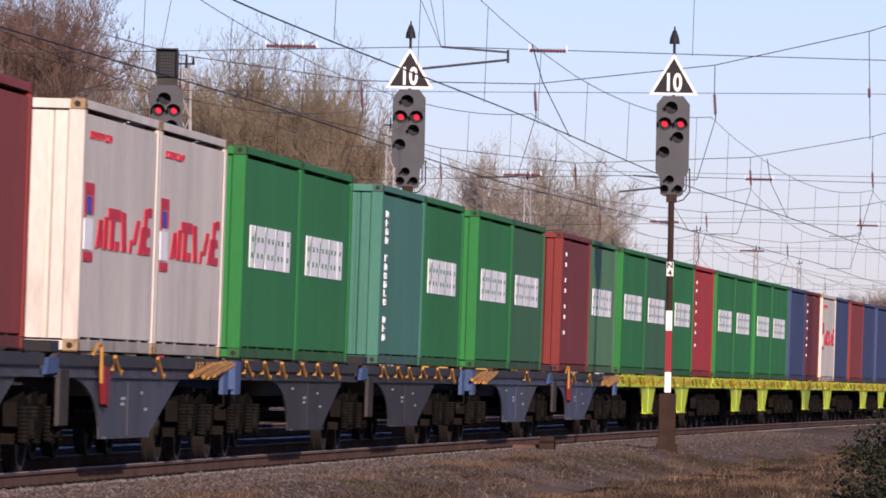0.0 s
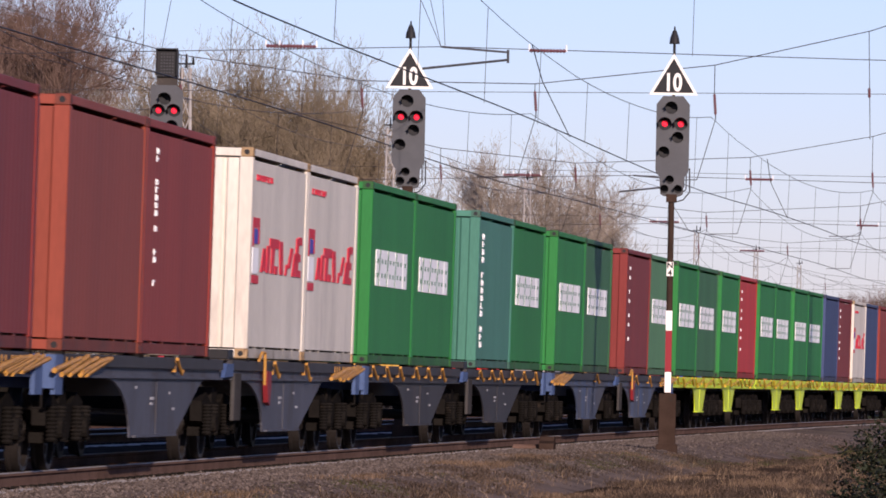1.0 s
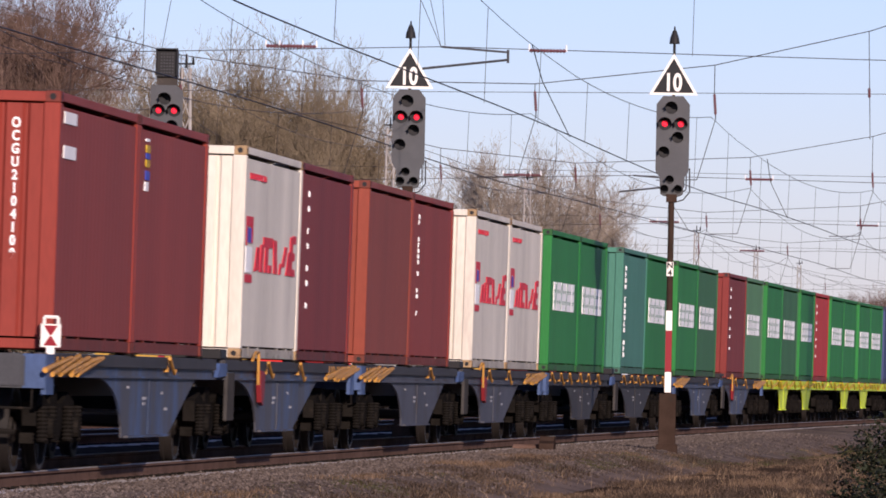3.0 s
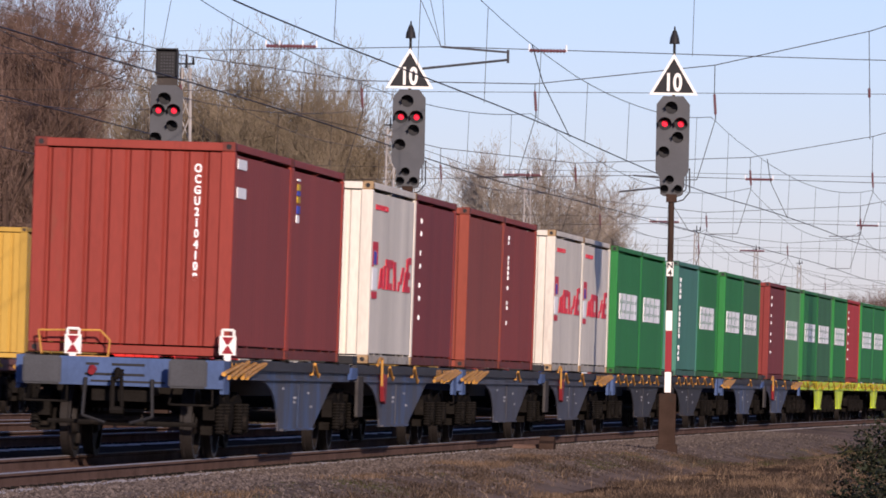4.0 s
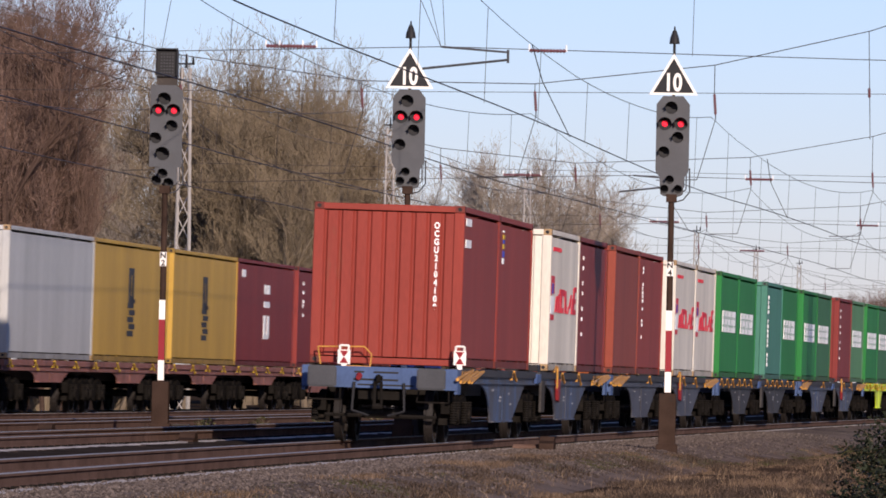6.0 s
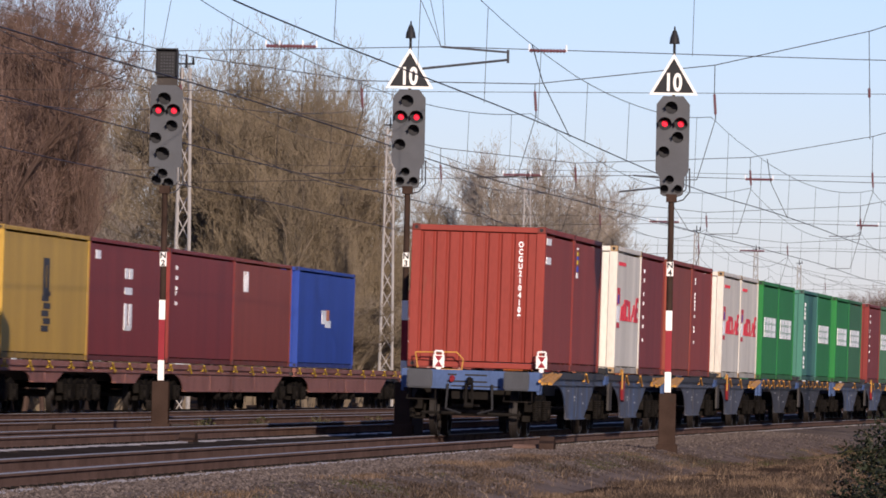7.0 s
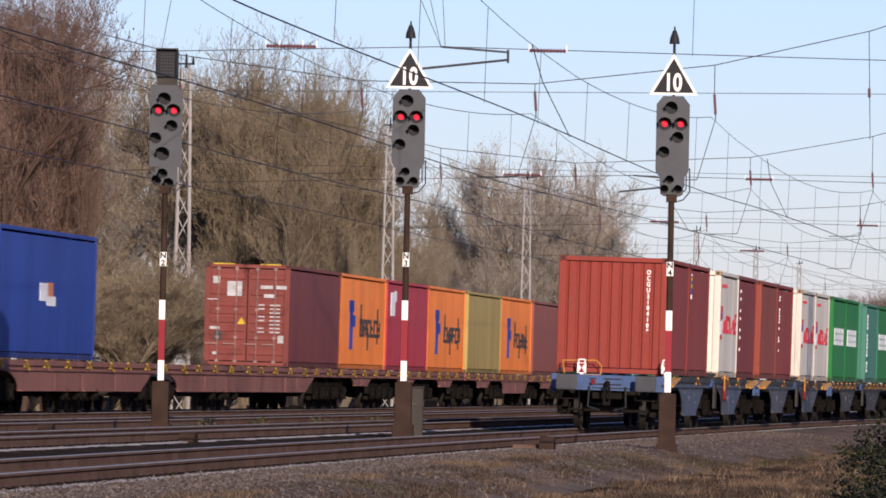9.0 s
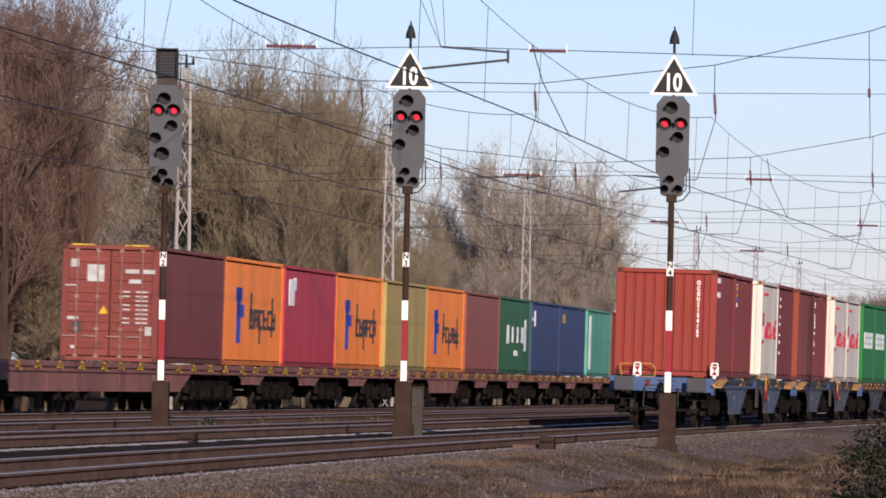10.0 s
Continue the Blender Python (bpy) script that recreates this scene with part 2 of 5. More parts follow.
for _i in range(4000):
    _s = (_i + 0.5) * _step
    _h = near_turn(_s)
    _x, _y, _ = _line[-1]
    _line.append((_x + math.cos(_h) * _step, _y + math.sin(_h) * _step, _h))

def near_line(s):
    """The centre of the near track and its heading, s metres along."""
    if s < 0:
        return s, 0.0, 0.0
    i = min(int(s / _step), 3998)
    f = s / _step - i
    a, b = _line[i], _line[i + 1]
    return a[0] + (b[0] - a[0]) * f, a[1] + (b[1] - a[1]) * f, near_turn(s)

FAR_HEAD = -0.05195
def far_y(x, at150):
    return at150 + math.tan(FAR_HEAD) * (x - 150)
TRACK_2, TRACK_3, TRACK_4, FAR_UP = -0.47, 4.13, 8.942, 0.08
BED = 1.24      # container floor over the rail

# ---------------------------------------------------------------- ground and tracks
def ground_z(x, y):
    """Level of the soil: a little lower on the near side of the tracks."""
    n = noise.noise(Vector((x * 0.06, y * 0.15, 0))) * 0.06 + noise.noise(Vector((x * 0.35, y * 0.5, 3))) * 0.03
    cx = near_line(max(x, 0))[1]
    side = cx - y
    return -0.52 + n + (0.16 if side < 0 else 0.0)

def build_ground():
    xs = [-400, -100, 0, 30] + [45 + 1.2 * i for i in range(110)] + [185, 200, 230, 270, 330, 420, 560, 800, 1300, 2500, 4800]
    ys = [-4000, -1200, -300, -80, -40, -25] + [-18 + 0.7 * i for i in range(40)] + [14, 22, 40, 90, 300, 1200, 4000]
    verts, faces = [], []
    for x in xs:
        for y in ys:
            verts.append((x, y, ground_z(x, y)))
    w = len(ys)
    for i in range(len(xs) - 1):
        for j in range(w - 1):
            faces.append((i * w + j, (i + 1) * w + j, (i + 1) * w + j + 1, i * w + j + 1))
    ob = new("ground", raw("ground", verts, faces, SOIL))
    tagged(ob, "dry winter soil with moss and dead grass", "ground", kind="structure")

def track_points(which, s0, s1, step):
    out, s = [], s0
    while s <= s1:
        if which == 1:
            out.append(near_line(s))
        else:
            out.append((s, far_y(s, which), FAR_HEAD))
        s += step
    return out

def sweep(name, pts, profile, material, closed=True):
    """A profile of (across, up) carried along a line of (x, y, heading)."""
    verts, faces, n = [], [], len(profile)
    for x, y, h in pts:
        for a, z in profile:
            verts.append((x - math.sin(h) * a, y + math.cos(h) * a, z))
    m = n if closed else n - 1
    for i in range(len(pts) - 1):
        for j in range(m):
            k = (j + 1) % n
            faces.append((i * n + j, (i + 1) * n + j, (i + 1) * n + k, i * n + k))
    return raw(name, verts, faces, material)

RAIL_SIDE = [(-0.034, -0.012), (-0.036, -0.035), (-0.01, -0.05), (-0.009, -0.135), (-0.07, -0.155), (-0.07, -0.168), (0.07, -0.168), (0.07, -0.155), (0.009, -0.135), (0.01, -0.05), (0.036, -0.035), (0.034, -0.012)]
RAIL_CAP = [(-0.034, -0.011), (-0.026, 0.0), (0.026, 0.0), (0.034, -0.011)]

def build_track(which, label, lean=0.0):
    name = "railway_track"
    top = tagged(new(name), label, "railway track", "parallel station tracks", "structure")
    top.location.z = 0.0 if which == 1 else FAR_UP
    pts = track_points(which, 20 if which == 1 else -80, 900, 4)
    for side in (-0.7525, 0.7525):
        lift = math.sin(lean) * side
        rail = part("rail", sweep("rail", pts, [(a + side, z + lift) for a, z in RAIL_SIDE], RAIL), RAIL, top)
        part("rail_head", sweep("rail_head", pts, [(a + side, z + lift) for a, z in RAIL_CAP], RAIL_TOP, False), RAIL_TOP, rail, "polished running surface")
    # sleepers with their fastenings
    rnd = random.Random(5)
    bm_v, bm_f, cl_v, cl_f = [], [], [], []
    def brick(vs, fs, x, y, h, a0, a1, l, z0, z1):
        c, s_ = math.cos(h), math.sin(h)
        b = len(vs)
        for dx in (-l, l):
            for a in (a0, a1):
                for z in (z0, z1):
                    vs.append((x + c * dx - s_ * a, y + s_ * dx + c * a, z))
        for f in ((0, 1, 3, 2), (4, 6, 7, 5), (0, 4, 5, 1), (2, 3, 7, 6), (0, 2, 6, 4), (1, 5, 7, 3)):
            fs.append([b + i for i in f])
    for x, y, h in track_points(which, 40, 330, 0.63):
        j = rnd.uniform(-0.04, 0.04)
        brick(bm_v, bm_f, x, y, h, -1.3 + j, 1.3 + j, 0.13, -0.33, -0.175)
        for side in (-0.7525, 0.7525):
            for e in (-0.12, 0.12):
                brick(cl_v, cl_f, x, y, h, side + e - 0.035, side + e + 0.035, 0.055, -0.18, -0.14)
    tagged(part("sleepers", raw("sleepers", bm_v, bm_f, SLEEPER), SLEEPER, top, "weathered timber sleepers"), kind="stuff")
    tagged(part("fastenings", raw("fastenings", cl_v, cl_f, STEEL_DARK), STEEL_DARK, top, "rusty rail clips"), kind="stuff")
    # ballast bed
    fine = track_points(which, 40 if which == 1 else -80, 40, 6)[:-1] + track_points(which, 40, 240, 0.6) + track_points(which, 244, 900, 8)
    prof = [-4.4, -3.9, -3.4, -3.0, -2.75, -2.4, -2.1, -1.8, -1.55, -1.3, -0.95, -0.6, 0, 0.6, 0.95, 1.3, 1.6, 1.9, 2.2, 2.6]
    verts, faces, n = [], [], len(prof)
    for x, y, h in fine:
        for a in prof:
            ax, ay = x - math.sin(h) * a, y + math.cos(h) * a
            edge = max(0.0, abs(a) - 1.5)
            z = -0.178 - (min(edge, 1.5) * 0.03 + max(0.0, edge - 1.5) * 0.22 if a < 0 else edge * 0.1)
            z += noise.noise(Vector((ax * 1.3, ay * 1.3, 0))) * 0.025 + noise.noise(Vector((ax * 6, ay * 6, 5))) * 0.02
            verts.append((ax, ay, z))
    for i in range(len(fine) - 1):
        for j in range(n - 1):
            faces.append((i * n + j, (i + 1) * n + j, (i + 1) * n + j + 1, i * n + j + 1))
    wob = lambda i, k: 0.05 * noise.noise(Vector((i * 0.21, k * 3.7, 1)))
    cv, cf = [], []
    for i, (x, y, h) in enumerate(fine):
        for k, (a, z) in enumerate(((-1.25, -0.19), (-1.12, -0.16), (-1.0, -0.157), (-0.9, -0.18))):
            a += wob(i, k)
            cv.append((x - math.sin(h) * a, y + math.cos(h) * a, z + 0.012 * noise.noise(Vector((x * 3, y * 3, k)))))
        if i:
            b = 4 * i
            cf += [(b - 4 + j, b + j, b + j + 1, b - 3 + j) for j in range(3)]
    part("ballast_crest", raw("ballast_crest", cv, cf, PALE_STONE), PALE_STONE, top, "pale ballast beside the rail")
    bed = raw("ballast_bed", verts, faces, BALLAST)
    bed.materials.append(OILY_SHADE)
    # oil between the rails; between the near two tracks the dark is painted shade
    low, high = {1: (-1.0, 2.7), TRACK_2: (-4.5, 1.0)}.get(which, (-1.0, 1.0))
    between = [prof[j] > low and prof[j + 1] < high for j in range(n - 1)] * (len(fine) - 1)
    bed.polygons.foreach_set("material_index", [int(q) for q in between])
    part("ballast_bed", bed, BALLAST, top, "stained grey-brown ballast, oil and painted-in shade between rails and near tracks")
    return top

def build_stones():
    rnd = random.Random(9)
    verts, faces = [], []
    form = [(1, 0, 0), (-1, 0, 0), (0, 1, 0), (0, -1, 0), (0, 0, 1), (0, 0, -1)]
    tri = [(0, 2, 4), (2, 1, 4), (1, 3, 4), (3, 0, 4), (2, 0, 5), (1, 2, 5), (3, 1, 5), (0, 3, 5)]
    for i in range(62000):
        s = 50 + 140 * rnd.random() ** 1.2
        x, y, h = near_line(s)
        a = rnd.choice((rnd.uniform(-3.9, -0.85), rnd.uniform(-2.4, -1.0), rnd.uniform(3.0, 8.0), rnd.uniform(0.9, 9.5), rnd.uniform(3.0, 13.0)))
        if 0.9 < a < 3.4 and rnd.random() < 0.85:
            continue
        edge = max(0.0, abs(a) - 1.5) if a < 0 else min(1.0, max(0.0, a - 1.5))
        z = -0.175 - (min(edge, 1.5) * 0.03 + max(0.0, edge - 1.5) * 0.22 if a < 0 else edge * 0.1) + (FAR_UP if a > 2.5 else 0)
        r = rnd.uniform(0.014, 0.036)
        b = len(verts)
        t = rnd.uniform(0, 6.28)
        for fx, fy, fz in form:
            k = r * rnd.uniform(0.6, 1.3)
            px, py = fx * math.cos(t) - fy * math.sin(t), fx * math.sin(t) + fy * math.cos(t)
            verts.append((x - math.sin(h) * a + px * k, y + math.cos(h) * a + py * k, z + fz * k * 0.7 + 0.005))
        faces += [(b + p, b + q, b + r_) for p, q, r_ in tri]
    ob = new("loose_ballast", raw("loose_ballast", verts, faces, STONE))
    tagged(ob, "loose grey and rust-stained ballast stones", "ballast", kind="stuff")

build_ground()
build_track(1, "rusty rails on timber sleepers, nearest of the tracks", CANT)
for t_ in (TRACK_2, TRACK_3, TRACK_4):
    build_track(t_, "rusty rails on timber sleepers in ballast")
build_stones()

# ---------------------------------------------------------------- containers
def corrugated(length, height, pitch, depth, axis, flat=0.4):
    """A wavy steel wall: runs along x (axis 'x', faces -y) or along y (axis 'y', faces -x), waves inward."""
    bm = bmesh.new()
    n = max(2, round(length / pitch))
    p = length / n
    line = []
    for i in range(n):
        u = -length / 2 + i * p
        line += [(u, 0), (u + p * flat, 0), (u + p * (flat + 0.12), depth), (u + p * 0.88, depth)]
    line.append((length / 2, 0))
    lo, hi = [], []
    for u, d in line:
        c = (u, d) if axis == "x" else (d, u)
        lo.append(bm.verts.new((*c, 0))), hi.append(bm.verts.new((*c, height)))
    for i in range(len(line) - 1):
        bm.faces.new((lo[i], lo[i + 1], hi[i + 1], hi[i]))
    return bm

def container_meshes(L, H):
    W2, d = 1.219, BOX["brown"]
    r = {}
    bm = corrugated(L - 0.30, H - 0.30, 0.28, 0.003, "x")
    r["side"] = mesh_of("side_panel", bm, d)
    bm = corrugated(2.438 - 0.30, H - 0.26, 0.237, 0.034, "y", 0.66)
    r["end"] = mesh_of("end_panel", bm, d)
    bm = bmesh.new()
    box(bm, -0.09, 0.09, -0.085, 0.085, 0.118, H - 0.118)
    r["post"] = mesh_of("corner_post", bm, d, 0.01)
    bm = bmesh.new()
    box(bm, -0.089, 0.089, -0.081, 0.081, -0.059, 0.059)
    r["cast"] = mesh_of("corner_casting", bm, d, 0.012)
    bm = bmesh.new()
    for sx in (-1, 1):
        tube(bm, (sx * 0.0905, 0, 0), (sx * 0.092, 0, 0), 0.034, n=10)
    for sy in (-1, 1):
        tube(bm, (0, sy * 0.0825, 0), (0, sy * 0.084, 0), 0.034, n=10)
    r["hole"] = mesh_of("lock_hole", bm, SIGNAL_BLACK)
    bm = bmesh.new()
    box(bm, -L / 2 + 0.178, L / 2 - 0.178, -0.035, 0.035, -0.045, 0.045)
    r["toprail"] = mesh_of("top_rail", bm, d, 0.006)
    bm = bmesh.new()
    box(bm, -L / 2 + 0.178, L / 2 - 0.178, -0.03, 0.03, -0.08, 0.035)
    for fx in (-0.33, -0.17, 0.17, 0.33):
        box(bm, fx * L - 0.05, fx * L + 0.05, -0.032, 0.032, -0.06, 0.06)
    r["lowrail"] = mesh_of("bottom_rail", bm, d)
    bm = bmesh.new()
    box(bm, -0.04, 0.04, -1.14, 1.14, -0.05, 0.05)
    r["endrail"] = mesh_of("end_rail", bm, d, 0.006)
    bm = corrugated(2.30, L - 0.2, 0.21, 0.02, "y")
    bmesh.ops.rotate(bm, verts=bm.verts, cent=(0, 0, 0), matrix=Euler((0, radians(90), 0)).to_matrix())
    r["roof"] = mesh_of("roof", bm, d)
    bm = bmesh.new()
    box(bm, -L / 2 + 0.1, L / 2 - 0.1, -1.15, 1.15, 0.13, 0.17)
    r["floor"] = mesh_of("floor_panel", bm, SLEEPER)
    return r

SETS = {}
def container(kind, L, H, colour, label, group):
    key = (L, H)
    if key not in SETS:
        SETS[key] = container_meshes(L, H)
    r, m = SETS[key], BOX[colour]
    ob = tagged(new("shipping_container"), label, "container", group)
    def put(name, me, x=0, y=0, z=0, rz=0, mt=None):
        o = part(name, me, mt or m, ob)
        o.matrix_basis = pose(x, y, z, 0, 0, rz)
        return o
    put("side_panel", r["side"], 0, -1.206, 0.15)
    put("side_panel", r["side"], 0, 1.206, 0.15, 180)
    if kind != "door":
        put("end_panel", r["end"], -L / 2 + 0.03, 0, 0.13)
    put("end_panel", r["end"], L / 2 - 0.03, 0, 0.13, 180)
    for sx in (-1, 1):
        for sy in (-1, 1):
            put("corner_post", r["post"], sx * (L / 2 - 0.09), sy * 1.134, 0)
            for z in (0.059, H - 0.059):
                c = put("corner_casting", r["cast"], sx * (L / 2 - 0.089), sy * 1.138, z, 0, CASTING if colour in ("white", "grey") else LOW_RAIL[colour])
                tagged(part("lock_hole", r["hole"], SIGNAL_BLACK, c), kind="stuff")
        put("end_rail", r["endrail"], sx * (L / 2 - 0.045), 0, H - 0.06)
        put("end_rail", r["endrail"], sx * (L / 2 - 0.045), 0, 0.06)
    for sy in (-1, 1):
        put("top_rail", r["toprail"], 0, sy * 1.18, H - 0.055)
        put("bottom_rail", r["lowrail"], 0, sy * 1.165, 0.09, 0, LOW_RAIL[colour])
    o = put("roof", r["roof"], -L / 2 + 0.1, 0, H - 0.03)
    put("floor_panel", r["floor"], mt=SLEEPER)
    return ob

def marks(ob, name, material, rects, L, label=""):
    """Flat painted bars on the near side: (from the rear end, length, foot, height)."""
    bm = bmesh.new()
    for x, w, z, h in rects:
        box(bm, -L / 2 + x, -L / 2 + x + w, -1.2195, -1.2075, z, z + h)
    o = part(name, bm, material, ob, label)
    return tagged(o, label, kind="stuff") if len(rects) > 1 else o

def end_marks(ob, name, material, rects, L, label=""):
    """Flat painted bars on the end that faces backwards: (across, width, foot, height); across counts from the near side."""
    bm = bmesh.new()
    for y, w, z, h in rects:
        box(bm, -L / 2 + 0.012, -L / 2 + 0.028, -1.219 + y, -1.219 + y + w, z, z + h)
    o = part(name, bm, material, ob, label)
    return tagged(o, label, kind="stuff") if len(rects) > 1 else o

def block_word(x, w, z, h, n, rnd):
    """An unreadable word: n blocky strokes with gaps."""
    out, p = [], w / n
    for i in range(n):
        a = x + i * p
        out.append((a, p * 0.32, z, h))
        k = rnd.choice((0, 1, 2))
        out.append((a + p * 0.32, p * 0.5, z + (0, 0.42, 0.8)[k] * h, h * 0.2))
        out.append((a + p * 0.32, p * 0.5, z + (0.8, 0, 0.4)[k] * h, h * 0.2))
        if rnd.random() < 0.6:
            out.append((a + p * 0.62, p * 0.24, z + h * 0.1, h * 0.75))
    return out

def column(x, w, top, h, n, gaps=()):
    """An upright code: small broken strokes, one under the other."""
    out = []
    for i in range(n):
        if i not in gaps:
            z = top - (i + 1) * h * 1.3
            out += [(x, w * 0.3, z, h), (x + w * 0.3, w * 0.7, z + (0, 0.4, 0.72)[i % 3] * h, h * 0.28)]
            if i % 4 != 1:
                out.append((x + w * 0.72, w * 0.28, z + 0.1 * h, h * 0.8))
    return out

L20, H20, L40, H40 = 6.058, 2.591, 12.192, 2.896
MOVES = []      # (thing, kind of line, offset)
rnd_m = random.Random(3)

def twenty(colour, off, label, word=None):
    ob = container("plain", L20, H20, colour, label, "containers on the departing train")
    MOVES.append((ob, 1, off + L20 / 2))
    if word == "green":
        z, h = 1.12, 0.52
        glyphs = [(0.72, 0.40), (1.20, 1.02), (2.30, 1.00), (3.36, 0.98), (4.40, 0.55)]
        marks(ob, "white_word", WHITE_MARK, [(x, w, z, h) for x, w in glyphs], L20, "white lettering block")
        bm = bmesh.new()
        for i, (x, w) in enumerate(glyphs):
            for k in (0.12, 0.32):
                for e in ((0.30, 0.72) if w > 0.6 else (0.5,)):
                    hx = -L20 / 2 + x + w * e + 0.1 * (k - 0.2) - 0.07
                    box(bm, hx, hx + 0.15, -1.2215, -1.219, z + k, z + k + 0.065)
        for x in (1.0, 2.1, 3.2):
            slab(bm, [(-L20 / 2 + x, z), (-L20 / 2 + x + 0.09, z), (-L20 / 2 + x + 0.3, z + h), (-L20 / 2 + x + 0.21, z + h)], -1.2215, -1.219)
        tagged(part("word_gap", bm, BOX[colour], ob), kind="stuff")
    if word == "line":
        z, h = 1.08, 0.42
        bm = bmesh.new()
        def stroke(x, w, z0, z1, lean=0.0):
            slab(bm, [(-L20 / 2 + x, z0), (-L20 / 2 + x + w, z0), (-L20 / 2 + x + w + lean, z1), (-L20 / 2 + x + lean, z1)], -1.2195, -1.2075)
        for x, w, z0, z1, lean in ((1.15, 0.22, 0, 0.30, 0.22), (1.45, 0.22, 0.02, 0.30, -0.05), (1.72, 0.30, 0, 0.34, 0.05), (2.05, 0.98, 0.32, 0.44, 0.0), (2.2, 0.34, 0, 0.32, 0.06), (2.62, 0.34, 0, 0.10, 0.0), (3.2, 0.36, 0, 0.42, -0.12), (3.75, 0.2, 0, 0.14, 0.1), (4.05, 0.28, 0.1, 0.36, 0.3), (4.5, 0.30, 0.0, 0.3, 0.25), (4.85, 0.30, 0, 0.5, 0.1), (5.15, 0.34, 0, 0.09, 0), (5.15, 0.3, 0.2, 0.3, 0), (5.2, 0.36, 0.42, 0.52, 0)):
            stroke(x, w, z + z0, z + z1, lean)
        tagged(part("red_word", bm, RED_MARK, ob, "red lettering"), kind="stuff")
        marks(ob, "red_emblem", RED_MARK, [(0.2, 0.72, 0.93, 0.1), (0.2, 0.16, 1.38, 0.24), (0.76, 0.16, 1.42, 0.2), (0.2, 0.72, 1.62, 0.12)], L20, "red emblem")
        marks(ob, "blue_emblem", BLUE_MARK, [(0.38, 0.36, 1.42, 0.18)], L20, "blue emblem patch")
        marks(ob, "white_field", WHITE_MARK, [(0.24, 0.62, 1.05, 0.32)], L20, "white emblem field")
        marks(ob, "red_note", RED_MARK, block_word(0.5, 1.7, 2.2, 0.075, 6, rnd_m), L20, "small red lettering")
    if word == "column":
        marks(ob, "white_code", WHITE_MARK, column(0.6, 0.30, 2.25, 0.098, 15, (4, 11)), L20, "white code column")
    if word == "dots":
        marks(ob, "white_code", WHITE_MARK, column(0.75, 0.15, 2.25, 0.075, 16, (1, 3, 4, 6, 8, 9, 11, 13, 14)), L20, "white code column")
    if word == "text":
        marks(ob, "white_code", WHITE_MARK, column(0.85, 0.17, 2.3, 0.066, 20, (2, 3, 9, 11, 12, 15, 16, 18, 19)), L20, "white code column")
    if word == "patch":
        marks(ob, "yellow_patch", HOOK_YELLOW, [(0.6, 0.3, 2.2, 0.08), (0.6, 0.3, 2.04, 0.08)], L20, "yellow patch")
        marks(ob, "blue_patch", BLUE_MARK, [(0.6, 0.3, 2.13, 0.06), (0.6, 0.3, 1.9, 0.1)], L20, "blue patch")
        marks(ob, "white_code", WHITE_MARK, [(0.55, 0.28, 1.78, 0.1), (0.55, 0.3, 2.32, 0.03)], L20)
    return ob

BAY = [0.12, 15.95, 30.2, 46.05, 60.05, 76.1, 90.7, 106.5]
WHITE_L = "dirty white steel container with red lettering and rust streaks"
GREEN_L = "green steel container with a white lettering block"
last_box = twenty("brown", BAY[0], "red-brown corrugated container, last of the train, with a white code")
twenty("brown", BAY[0] + 6.09, "red-brown container with a small yellow and blue patch", "patch")
twenty("white", BAY[1], WHITE_L, "line")
twenty("maroon", BAY[1] + 6.09, "dark maroon container with sparse white marks", "dots")
twenty("brown_b", BAY[2], "faded brown container with a weathered patch")
twenty("brown", BAY[2] + 6.09, "brown container with a white code column", "text")
twenty("white", BAY[3], WHITE_L, "line")
twenty("white", BAY[3] + 6.09, WHITE_L, "line")
twenty("green", BAY[4], GREEN_L, "green")
twenty("green", BAY[4] + 6.09, GREEN_L, "green")
twenty("teal", BAY[5], "teal container with a white code column", "column")
twenty("green", BAY[5] + 6.09, GREEN_L, "green")
twenty("green", BAY[6], GREEN_L, "green")
twenty("green_dark", BAY[6] + 6.09, "dull green container with a white lettering block", "green")
twenty("maroon", BAY[7], "maroon container with sparse white marks", "dots")
twenty("green_pale", BAY[7] + 6.09, "washed-out green container with a white lettering block", "green")
LIME = 120.2
far_boxes = ["green", "green_dark", "green", "red", "green", "green", "green", "green", "blue", "maroon", "white", "blue", "brown", "blue", "blue", "red", "green", "brown", "maroon", "blue", "green", "green", "brown", "white"]
FAR_AT = []
for i, c in enumerate(far_boxes):
    FAR_AT.append(LIME + i * 6.09 + (i // 2) * 1.2)
    twenty(c, FAR_AT[-1], {"green": GREEN_L, "green_dark": GREEN_L, "white": WHITE_L}.get(c, c.replace("_b", "") + " steel container on a lime-yellow wagon"), {"green": "green", "green_dark": "green", "white": "line", "red": "dots", "maroon": "dots"}.get(c))

# the last container's code and marks
code = "OCGU2104109"
for i, ch in enumerate(code):
    if ch:
        letters(ch, 0.14, pose(-L20 / 2 + 0.018, -0.775, 2.26 - i * 0.131, 90, 0, -90) @ Matrix.Diagonal((0.78, 1, 1, 1)), WHITE_MARK, last_box, "code_letter")
marks(last_box, "white_code", WHITE_MARK, [(0.35, 0.85, 2.28, 0.12), (0.35, 0.85, 1.93, 0.13)], L20)

# ---------------------------------------------------------------- the arriving train's containers
def forty(colour, at, label, H=H40, kind="plain", L=L40):
    ob = container(kind, L, H, colour, label, "containers on the arriving train")
    MOVES.append((ob, 4, at + L / 2))
    return ob

